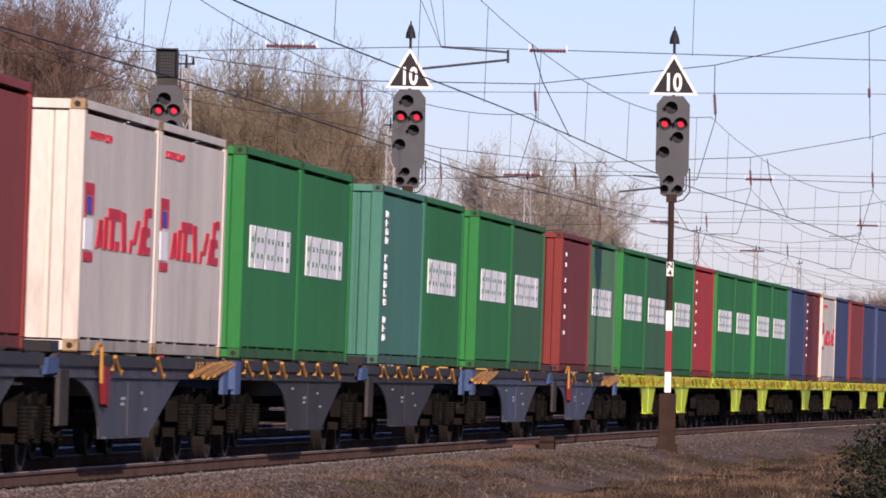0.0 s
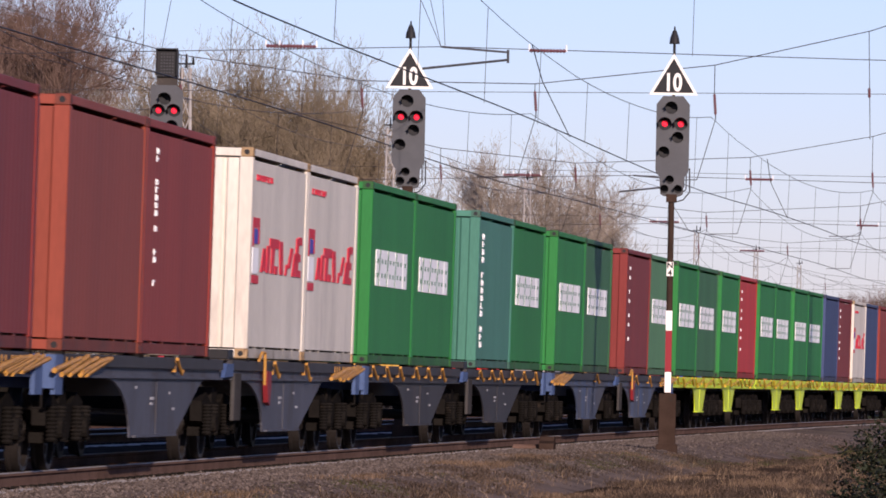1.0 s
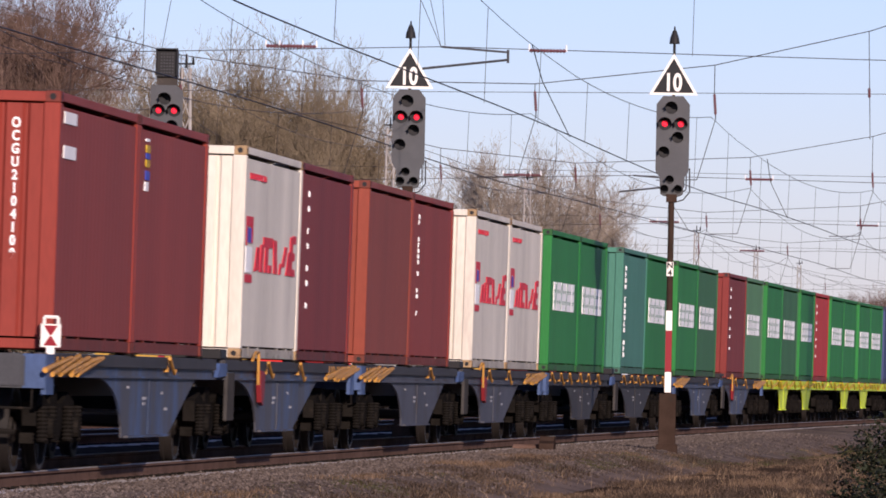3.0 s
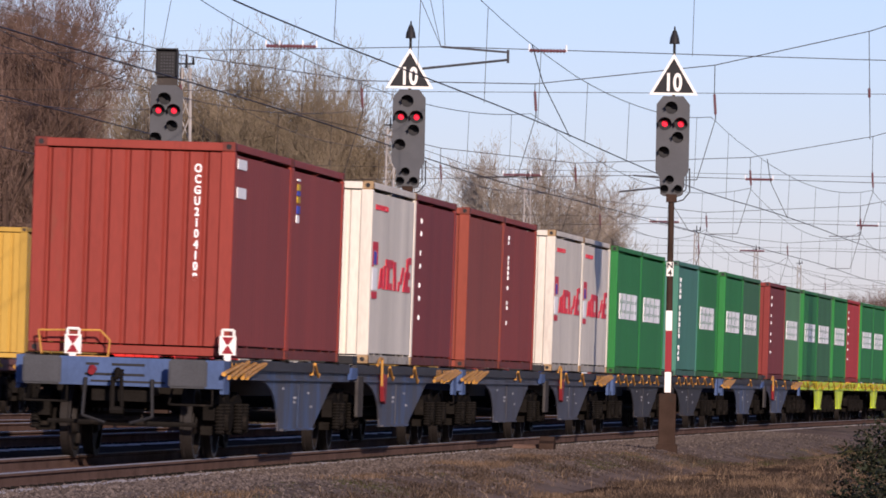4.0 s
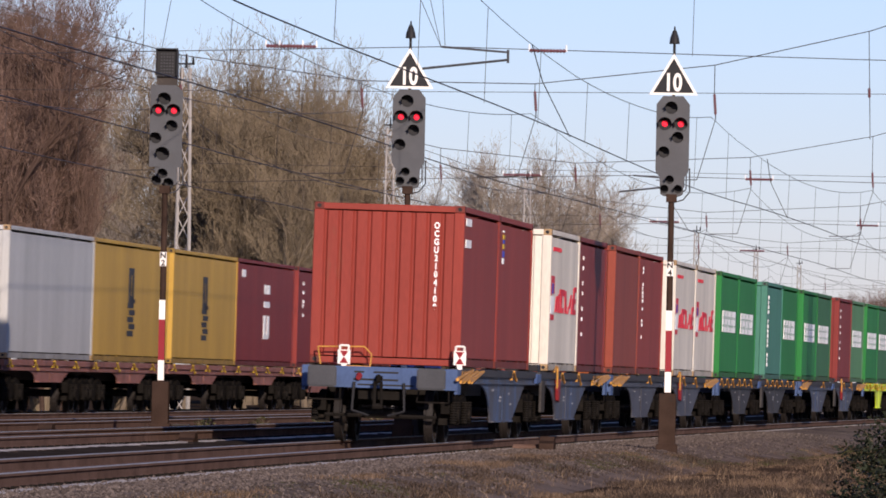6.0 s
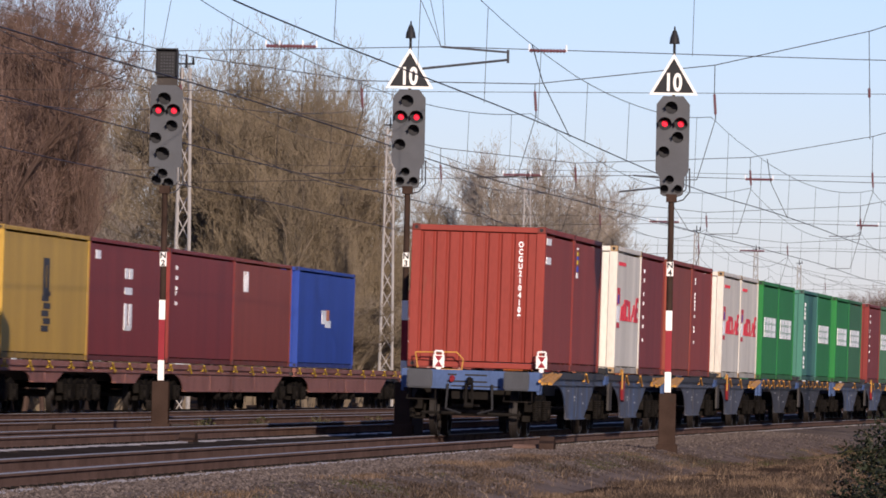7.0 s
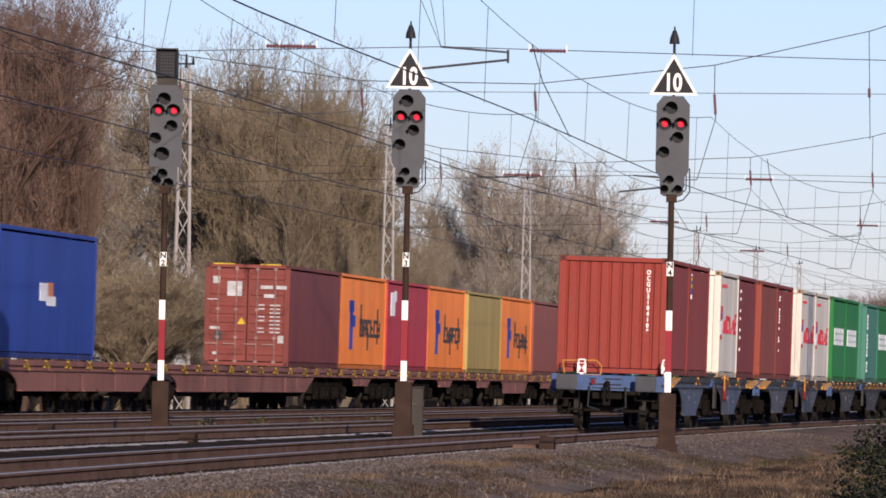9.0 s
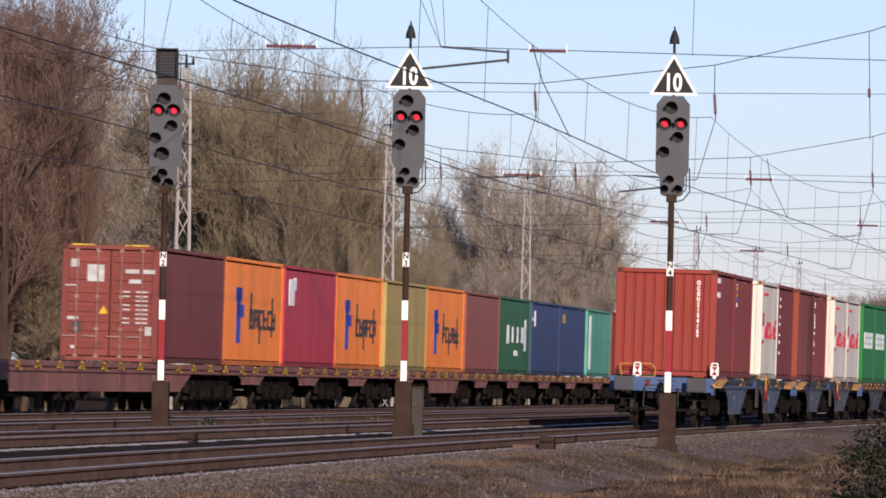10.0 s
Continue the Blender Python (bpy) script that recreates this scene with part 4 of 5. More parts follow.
for i, (k, m) in enumerate(paints):
    label = {WAGON_BLUE: "dirty blue articulated container wagon with ochre hooks", WAGON_GREY: "grimy grey articulated container wagon with ochre hooks", WAGON_DARK: "sooty dark container wagon with ochre hooks"}[m]
    if i % 2 == 0:
        w = wagon(k, m, label, near_group, bogies=(-4.7, 8.1), side=A_SIDE, headstock=-6.65, regular=m is WAGON_DARK)
    else:
        w = wagon(k, m, label, near_group, bogies=(4.7,), side=B_SIDE, headstock=6.65, regular=m is WAGON_DARK, lever=m is not WAGON_DARK)
    MOVES.append((w, 1, BAY[i] + 6.09))
    wagons.append(w)
for i in range(0, len(far_boxes), 2):
    mid = FAR_AT[i] + 6.09
    w = wagon("lime", WAGON_LIME, "lime-yellow container wagon with yellow lashing hooks", near_group, HOOK_YELLOW, (-5.0, 5.0), side=LIME_B if i // 2 % 2 else LIME_A, headstock=None, regular=True)
    MOVES.append((w, 1, mid))

# tail signs on the last wagon
for y, z in ((-1.25, 1.40), (0.617, 1.36)):
    sgn = part("tail_sign", (lambda b: (box(b, -6.42, -6.40, y - 0.10, y + 0.10, z - 0.13, z + 0.10), b)[1])(bmesh.new()), SIGN_WHITE, wagons[0], "white and red tail sign")
    for a, b in ((z + 0.085, z - 0.01), (z - 0.115, z - 0.02)):
        bm = bmesh.new()
        plate(bm, [(y - 0.07, a), (y + 0.07, a), (y + 0.01, b), (y - 0.01, b)], -6.425, -6.421)
        part("red_triangle", bm, SIGN_RED, sgn, "red reflective triangle")
    bm = bmesh.new()
    for p, q_ in (((-0.07, 0.10), (-0.07, 0.17)), ((-0.07, 0.17), (0.07, 0.17)), ((0.07, 0.17), (0.07, 0.10))):
        tube(bm, (-6.41, y + p[0], z + p[1]), (-6.41, y + q_[0], z + q_[1]), 0.018, n=6)
    box(bm, -6.42, -6.38, y - 0.04, y + 0.04, z - 0.2, z - 0.13)
    part("bracket", bm, SIGN_WHITE, sgn)
bm = bmesh.new()
for p, q_ in (((1.0, 1.22), (1.05, 1.5)), ((1.05, 1.5), (0.3, 1.52)), ((0.3, 1.52), (0.18, 1.4)), ((0.18, 1.4), (0.2, 1.2)), ((0.2, 1.2), (0.6, 1.2))):
    tube(bm, (-6.36, p[0], p[1]), (-6.36, q_[0], q_[1]), 0.013, n=6)
part("handrail", bm, HOOK, wagons[0], "ochre end handrail")

# arriving train: brown two-part wagons
far_starts = [-161.4, -148.3, -137.0, -124.75, -112.3, -98.6, -86.35, -73.3, -61.05, -47.9, -35.65, -21.7, -9.2, 3.2, 15.7, 28.3, 40.55, 53.2, 65.5, 78.9, 91.15, 104.2, 116.5, 129.6, 141.9, 155.3] + [168.5 + i * 13 for i in range(6)]
FIRST, SECOND_HALF = (-2.9, 6.2, -5.2, 6.25, 0.52), (-6.2, 3.0, -6.25, 5.0, 0.52)
PLATES = {3: FIRST, 4: (-6.2, 1.8, -6.25, 3.4, 0.52), 9: FIRST, 10: SECOND_HALF, 11: FIRST, 12: SECOND_HALF, 13: FIRST, 14: (-6.2, 6.2, -6.25, 6.25, 0.52), 15: (-6.2, -1.6, -6.25, 0.6, 0.52), 20: (-4.3, 4.3, -5.5, 5.5, 0.52)}
for i, at in enumerate(far_starts):
    shape = PLATES.get(i, (-1.8, 1.8, -3.0, 3.0, 0.72))
    w = wagon("rust", WAGON_BROWN, "rusty brown container wagon with yellow hooks", "wagons of the arriving train", HOOK_YELLOW, (2.2, 4.9) if i == 15 else (-4.9,) if i == 14 else (-4.6, 4.9) if i % 2 else (-4.9, 4.6), 12.19, ((-6.4, 6.4), shape), None, True)
    MOVES.append((w, 4, at + L40 / 2))

# ---------------------------------------------------------------- light signals
def hood(bm, y, z, r, depth):
    """A visor open below, over a round lens, pointing along -x."""
    n = 9
    a, b = [], []
    for i in range(n):
        t = math.radians(-25 + 230 * i / (n - 1))
        a.append(bm.verts.new((-0.06, y + math.cos(t) * r, z + math.sin(t) * r)))
        d = depth * (1 if 0.2 < i / (n - 1) < 0.8 else 0.45)
        b.append(bm.verts.new((-0.06 - d, y + math.cos(t) * r * 1.08, z + math.sin(t) * r * 1.05 - 0.01)))
    for i in range(n - 1):
        bm.faces.new((a[i], a[i + 1], b[i + 1], b[i]))

def light_signal(x, y, number, triangle, label, foot=-0.45, drop=0.0):
    ob = tagged(new("railway_signal"), label, "signal", "light signals beside the tracks")
    ob.location = (x, y, drop)
    bm = bmesh.new()
    box(bm, -0.16, 0.16, -0.16, 0.16, foot, 0.93)
    box(bm, -0.20, 0.20, -0.2, 0.2, foot - 0.1, foot + 0.42)
    part("foundation_post", bm, MAST_RUST, ob, "rusty thick lower post", 0.012)
    bm = bmesh.new()
    tube(bm, (0, 0, 0.93), (0, 0, 4.75), 0.065, 0.055, 14)
    box(bm, -0.1, 0.1, -0.1, 0.1, 4.55, 4.7)
    part("mast", bm, MAST_RUST, ob, "rusty tubular mast")
    bm = bmesh.new()
    o = [(-0.315, 5.15), (-0.315, 6.40), (-0.19, 6.56), (0.19, 6.56), (0.315, 6.40), (0.315, 5.15), (0.235, 5.02), (0.215, 4.70), (0.15, 4.66), (-0.15, 4.66), (-0.215, 4.70), (-0.235, 5.02)]
    if not triangle:
        o = [(-0.315, 5.06), (-0.315, 6.52), (-0.19, 6.64), (0.315, 6.64), (0.315, 5.06), (0.12, 5.06), (0.12, 4.72), (-0.22, 4.72), (-0.22, 5.06)]
    plate(bm, o, -0.06, -0.03)
    box(bm, -0.03, 0.12, -0.2, 0.2, 4.8, 6.4)
    screen = part("signal_screen", bm, SIGNAL_GREY, ob, "dark grey signal screen")
    lamps = [(0.03, 6.34, 0.11), (0.10 - 0.2, 5.78, 0.1), (0.16, 5.50, 0.1), (0.04, 4.98, 0.075), (0.14, 4.80, 0.075), (-0.12, 4.80, 0.075)]
    if not triangle:
        lamps = [(0.03, 6.38, 0.11), (-0.12, 5.86, 0.1), (0.19, 5.62, 0.1), (0.05, 5.32, 0.12), (0.04, 4.94, 0.085), (0.16, 4.8, 0.085), (-0.08, 4.76, 0.085)]
    for ly, lz, r in lamps:
        bm = bmesh.new()
        hood(bm, ly, lz, r * 1.02, 0.3)
        tube(bm, (-0.075, ly, lz), (-0.06, ly, lz), r * 1.08, n=14)
        lamp = part("lamp_hood", bm, SIGNAL_BLACK, screen, "black visor")
    zr = 6.03 if triangle else 6.15
    for ly in (-0.15, 0.15):
        bm = bmesh.new()
        hood(bm, ly, zr, 0.125, 0.26)
        tube(bm, (-0.072, ly, zr), (-0.06, ly, zr), 0.12, n=16)
        part("lamp_hood", bm, SIGNAL_BLACK, screen, "black visor")
        bm = bmesh.new()
        bmesh.ops.create_uvsphere(bm, u_segments=14, v_segments=8, radius=0.058, matrix=Matrix.Translation((-0.08, ly, zr)) @ Matrix.Diagonal((0.3, 1, 1, 1)))
        part("red_lamp", bm, LAMP_RED, screen, "lit red lens")
    if triangle:
        def tri(k, x0, x1):
            bm = bmesh.new()
            c = 6.83
            plate(bm, [(-0.46 * k, c - 0.25 * k), (0.46 * k, c - 0.25 * k), (0, c + 0.53 * k)], x0, x1)
            return bm
        t = part("speed_triangle", tri(1.0, -0.09, -0.07), SIGN_WHITE, ob, "white-edged black triangle")
        part("triangle_field", tri(0.83, -0.095, -0.0902), SIGNAL_BLACK, t, "black field")
        for ch, dy in (("1", 0.10), ("0", -0.075)):
            letters(ch, 0.42, pose(-0.099, dy, 6.80, 90, 0, -90) @ Matrix.Diagonal((0.8, 1.1, 1, 1)), SIGN_WHITE, t, "digit")
        bm = bmesh.new()
        tube(bm, (0, 0, 6.5), (0, 0, 7.62), 0.03, 0.025, 8)
        tube(bm, (0, 0, 7.55), (0, 0, 7.66), 0.10, 0.085, 12), tube(bm, (0, 0, 7.66), (0, 0, 7.80), 0.085, 0.035, 12), tube(bm, (0, 0, 7.80), (0, 0, 7.88), 0.022, 0.012, 8)
        part("finial", bm, SIGNAL_BLACK, ob, "dark bell-shaped pole lamp")
    else:
        bm = bmesh.new()
        box(bm, -0.1, 0.2, -0.2, 0.2, 6.80, 7.32)
        for s in (-1, 1):
            box(bm, -0.2, -0.1, s * 0.2 - 0.012, s * 0.2 + 0.012, 6.82, 7.34)
        box(bm, -0.22, -0.1, -0.21, 0.21, 7.32, 7.345)
        m_ = part("route_indicator", bm, SIGNAL_BLACK, ob, "black dot-matrix box")
        bm = bmesh.new()
        for i in range(5):
            for j in range(7):
                tube(bm, (-0.106, -0.11 + i * 0.055, 6.88 + j * 0.06), (-0.1, -0.11 + i * 0.055, 6.88 + j * 0.06), 0.016, n=6)
        part("dots", bm, BUFFER_GREY, m_, "unlit indicator dots")
        bm = bmesh.new()
        box(bm, -0.02, 0.02, -0.2, 0.2, 6.6, 6.8)
        part("bracket", bm, CABINET, ob)
    # cable loop and back brackets
    bm = bmesh.new()
    q = [(0.02, -0.33, 5.2), (0.02, -0.34, 4.75), (0.02, -0.22, 4.6), (0, -0.06, 4.55)]
    for a, b in zip(q, q[1:]):
        tube(bm, a, b, 0.014, n=6)
    q = [(0.02, -0.27, 5.15), (0.02, -0.27, 4.8), (0, -0.06, 4.62)]
    for a, b in zip(q, q[1:]):
        tube(bm, a, b, 0.012, n=6)
    part("cable", bm, BUFFER_GREY, ob, "grey cable loops")
    for z0, z1, m_ in ((2.12, 2.50, SIGN_WHITE), (1.34, 2.12, SIGN_RED), (0.95, 1.34, SIGN_WHITE)):
        bm = bmesh.new()
        box(bm, -0.082, -0.072, -0.06, 0.06, z0 + 0.002, z1 - 0.002)
        part("mast_plate", bm, m_, ob, "red mast plate" if m_ is SIGN_RED else "white mast plate")
    bm = bmesh.new()
    plate(bm, [(math.copysign(0.065, c) * (1 if abs(i - 1.5) < 5 else 1), z) for i, (c, z) in enumerate(((-1, 3.15), (-1, 3.42), (1, 3.42), (1, 3.15)))], -0.085, -0.075)
    p = part("number_plate", bm, SIGN_WHITE, ob, "white designation plate", 0.003)
    for ch, z in (("N", 3.35), (number, 3.21)):
        letters(ch, 0.15, pose(-0.09, 0, z, 90, 0, -90), SIGNAL_BLACK, p, "character")
    return ob

light_signal(136, -7.352, "4", True, "grey light signal with two red lamps under a white 10 triangle", drop=-0.085)
light_signal(138, -2.232, "3", True, "grey light signal with two red lamps under a white 10 triangle", -0.3, 0.03)
light_signal(138, 2.45, "2", False, "grey light signal with two red lamps under a black matrix box", -0.3, -0.05)

def cabinet(x, y, w, h, d, label, name="relay_box", z=-0.3):
    ob = tagged(new(name), label, "equipment box", "trackside boxes")
    ob.location = (x, y, z)
    bm = bmesh.new()
    box(bm, -d / 2, d / 2, -w / 2, w / 2, 0, h)
    part("housing", bm, CABINET, ob, "", 0.015)
    bm = bmesh.new()
    box(bm, -d / 2 - 0.02, d / 2 + 0.02, -w / 2 - 0.02, w / 2 + 0.02, h, h + 0.03)
    part("lid", bm, CABINET, ob, "", 0.008)
    bm = bmesh.new()
    box(bm, -d / 2 - 0.012, -d / 2 - 0.004, -w / 2 + 0.03, w / 2 - 0.03, 0.04, h - 0.03)
    part("door", bm, CABINET, ob)
    return ob
cabinet(139.2, -2.42, 0.26, 1.15, 0.25, "narrow weathered grey cable cabinet beside a signal mast")
cabinet(137.5, 2.0, 0.30, 0.34, 0.3, "low rusty trackside box on feet")
cabinet(137.4, 2.6, 0.16, 0.28, 0.25, "small dark trackside box")
for x, y in ((126.5, -5.45), (118, 0.15), (131, 3.9)):
    ob = tagged(new("point_machine"), "low rusty point lock housing beside the rail", "track equipment", "trackside boxes")
    ob.location = (x, y, -0.22)
    bm = bmesh.new()
    slab(bm, [(-0.55, 0), (-0.5, 0.16), (-0.2, 0.2), (-0.1, 0.28), (0.35, 0.28), (0.5, 0.12), (0.6, 0)], -0.13, 0.13)
    part("housing", bm, MAST_RUST, ob, "", 0.01)
    bm = bmesh.new()
    tube(bm, (0.1, 0.1, 0.1), (0.1, 0.6, 0.1), 0.03, n=8), tube(bm, (-0.25, 0.1, 0.08), (-0.25, 0.6, 0.08), 0.03, n=8)
    part("rod", bm, RAIL, ob)

# ---------------------------------------------------------------- overhead line
def wire(name, pts, r, material=WIRE, parent=None, label=""):
    """A thin square-sectioned line through the points, in one piece."""
    v, f = [], []
    for i, p in enumerate(pts):
        p = Vector(p)
        d = (Vector(pts[min(i + 1, len(pts) - 1)]) - Vector(pts[max(i - 1, 0)])).normalized()
        u = d.cross((0, 0, 1) if abs(d.z) < 0.9 else (1, 0, 0)).normalized()
        w = d.cross(u)
        v += [p + u * r, p + w * r, p - u * r, p - w * r]
        if i:
            b = 4 * i
            f += [(b - 4 + j, b - 4 + (j + 1) % 4, b + (j + 1) % 4, b + j) for j in range(4)]
    return part(name, raw(name, v, f, material), material, parent, label)

def insulator(parent, a, b, r=0.05, discs=7, ends=True):
    a, b = Vector(a), Vector(b)
    bm = bmesh.new()
    tube(bm, a, b, r * 0.55, n=8)
    for i in range(discs):
        p = a.lerp(b, (i + 0.7) / (discs + 0.4))
        d = (b - a).normalized() * 0.02
        tube(bm, p - d, p + d, r, r * 0.8, 8)
    o = part("insulator", bm, INSUL, parent, "brown ribbed insulator")
    if ends:
        for e in (a, b):
            bm = bmesh.new()
            tube(bm, e + Vector((0, 0, -0.02)), e + Vector((0, 0, 0.16)), 0.03, 0.022, 8)
            part("cap", bm, INSUL_W, o, "white porcelain cap")

def lattice_mast(x, y, top, w0=0.62, w1=0.3):
    ob = tagged(new("lattice_mast"), "pale grey steel lattice mast of the overhead line", "mast", "overhead line masts")
    ob.location = (x, y, 0)
    foot = -0.45
    def half(z):
        return (w0 + (w1 - w0) * (z - foot) / (top - foot)) / 2
    corners = [(-1, -1), (1, -1), (1, 1), (-1, 1)]
    for cx, cy in corners:
        bm = bmesh.new()
        tube(bm, (cx * half(foot), cy * half(foot), foot), (cx * half(top), cy * half(top), top), 0.05, 0.04, 4)
        part("leg", bm, MAST_GREY, ob)
    n = 14
    for k in range(4):
        a, b = corners[k], corners[(k + 1) % 4]
        for i in range(n):
            bm = bmesh.new()
            z0, z1 = foot + (top - foot) * i / n, foot + (top - foot) * (i + 1) / n
            p, q = (a, b) if i % 2 else (b, a)
            tube(bm, (p[0] * half(z0), p[1] * half(z0), z0), (q[0] * half(z1), q[1] * half(z1), z1), 0.024, n=4)
            part("brace", bm, MAST_GREY, ob)
    bm = bmesh.new()
    tube(bm, (0, 0, top), (0, 0, top + 0.5), 0.05, 0.03, 8), tube(bm, (0, -0.3, top + 0.15), (0, 0.3, top + 0.15), 0.035, n=6)
    tube(bm, (0, -0.25, top + 0.15), (0, -0.25, top + 0.4), 0.05, 0.03, 8)
    part("mast_head", bm, SIGNAL_BLACK, ob, "dark fittings at the head")
    bm = bmesh.new()
    box(bm, -0.5, 0.5, -0.5, 0.5, foot - 0.2, foot + 0.05)
    part("footing", bm, CONCRETE, ob, "concrete footing")
    return ob

SPANS = [(190, 16.3, 12.0), (256, 12.6, 12.0), (325, 9.4, 12.4), (390, 5.8, 12.0), (524, -1.1, 12.2), (596, -4.8, 12.3), (660, -8.2, 12.3)]
def track_y(k, x):
    if k == 0:
        i = min(range(len(_line)), key=lambda j: abs(_line[j][0] - x))
        return _line[i][1]
    return far_y(x, (0, TRACK_2, TRACK_3, TRACK_4)[k])
def wire_y(k, x):
    """Where the wires of a track run; those of the second track bend towards the near one."""
    if k == 1 and x > 190:
        return -2.7 - (x - 190) * 0.0625 - 0.012 * min(x - 190, 66) * (1 if x > 256 else (x - 190) / 66)
    return track_y(k, x) + (0.14 * math.exp(-((x - 190) / 12) ** 2) if k == 0 else 0.0)
for x, y, top in SPANS:
    lattice_mast(x, y, top)
    right = track_y(0, x) - 8.0
    lattice_mast(x, right, top)
    ob = tagged(new("cross_span"), "cross-span wires with insulators over the tracks", "overhead line", "cross spans")
    ys = [wire_y(k, x) for k in range(4)]
    mid = ys[2] - (2.3 if x < 250 else 1.15)
    def head(q):
        """Height of the sagging head-span wire."""
        return 8.84 + 0.0131 * (mid - q) ** 2
    stops = [y, y - 4.8] + ys[:0:-1] + [ys[0], ys[0] - 4.1, right]
    wire("head_span", [(x, q, min(head(q), top)) for q in stops], 0.012, parent=ob)
    high = 9.75 if x < 250 else 8.36
    wire("span_wire", [(x, y, high - 0.45), (x, ys[2] - 2.1, high + 0.1), (x, right, high - 0.1)], 0.011, parent=ob)
    wire("span_wire", [(x, y, high - 1.3 if x < 250 else high + 0.25), (x, right, high - 0.9 if x < 250 else high + 0.2)], 0.008, parent=ob)
    for k in range(4):
        q, z = ys[k], head(ys[k])
        insulator(ob, (x, q, min(z - 0.1, 8.72)), (x, q - 0.04, 8.18), 0.045, 8, False)
        bm = bmesh.new()
        tube(bm, (x, q, z), (x, q, min(z - 0.1, 8.72)), 0.011, n=4), tube(bm, (x, q - 0.04, 8.18), (x, q - 0.04, 8.06), 0.014, n=4)
        part("hanger", bm, WIRE, ob)
        # arm that holds the contact wire to one side
        bm = bmesh.new()
        tube(bm, (x, q - 0.04, 8.06), (x, q + 0.42, 6.45), 0.010, n=4)
        tube(bm, (x, q + 0.42, 6.45), (x, q + 1.5, 6.42), 0.014, n=6)
        part("steady_arm", bm, WIRE, ob, "thin steady arm")
        if x < 500:
            e = {0: -1.3, 1: 0.17, 2: 2.2, 3: -2.25}[k]
            if k:
                insulator(ob, (x, q + e, high + 0.04), (x, q + e - 0.98, high + 0.04), 0.06, 11)
        if k == 2 and x < 300:
            z = high
            for a_, b_, r_ in (((2.08, z + 0.10), (3.9, z - 0.02), 0.028), ((1.6, z - 0.49), (3.85, z - 0.22), 0.032), ((3.87, z + 0.05), (3.87, z - 0.3), 0.034)):
                bm = bmesh.new()
                tube(bm, (x, q - a_[0], a_[1]), (x, q - b_[0], b_[1]), r_, n=8)
                part("registration_tube", bm, BUFFER_GREY, ob, "grey registration tube")
    # drop wire beyond the near track
    q = ys[0] - 4.05
    wire("drop_wire", [(x, q, head(q)), (x, q - 0.08, 7.6)], 0.010, parent=ob)
    insulator(ob, (x, q - 0.03, 8.95), (x, q - 0.04, 8.7), 0.045, 4, False)
# running wires: contact wire, carrying wire and droppers for each track
LOW = (7.36, 7.2, 7.05, 7.05)
for k in range(4):
    ob = tagged(new("catenary"), "contact wire hung on droppers from a carrying wire", "overhead line", "running wires")
    sup = [66, 126 if k == 0 else 114, 189, 256, 325, 390, 457, 524, 596, 660, 730]
    for a, b in zip(sup, sup[1:]):
        low = LOW[k]
        def at(i, n):
            x = a + (b - a) * i / n
            return x, wire_y(k, x), low + (8.08 - low) * (2 * i / n - 1) ** 2
        wire("carrying_wire", [at(i, 16) for i in range(17)], 0.0085 + 0.002 * (a > 210), parent=ob)
        n = round((b - a) / 11.4)
        for i in range(n):
            x, y, z = at(i + 0.5, n)
            wire("dropper", [(x, y, z), (x, y + 0.04, 6.1)], 0.0055, parent=ob)
    pts = [(x, wire_y(k, x) + 0.15 * math.sin(x * 0.08), 6.09) for x in range(60, 700, 8)]
    wire("contact_wire", pts, 0.0125, parent=ob)
# current connectors and feeder drops
ob = tagged(new("connector"), "loose connecting wires of the overhead line", "overhead line")
for k, x in ((0, 140), (0, 208), (1, 226)):
    q = wire_y(k, x)
    wire("connector_wire", [(x, q, 7.6), (x + 3, q - 0.1, 7.0), (x + 8.5, wire_y(k, x + 8.5), 6.1)], 0.011, parent=ob)
for q, q2, z in ((0.62, -0.03, 9.86), (0.32, -0.03, 9.86), (-0.05, -0.15, 9.8), (9.0, 9.45, 9.5), (7.1, 7.4, 9.55), (-6.72, -6.7, 9.72)):
    wire("drop_wire", [(190, q, 11.3), (190, q2, z)], 0.008, parent=ob)
# feeder lines along the masts and slanting anchor wires
ob = tagged(new("feeder_line"), "sagging feeder wires between masts", "overhead line")
for a, b in zip(SPANS, SPANS[1:]):
    pts = [(a[0] + (b[0] - a[0]) * i / 10, a[1] + (b[1] - a[1]) * i / 10 - 0.25, 11.6 - 3.2 * (i / 10) * (1 - i / 10)) for i in range(11)]
    wire("feeder_wire", pts, 0.011, parent=ob)
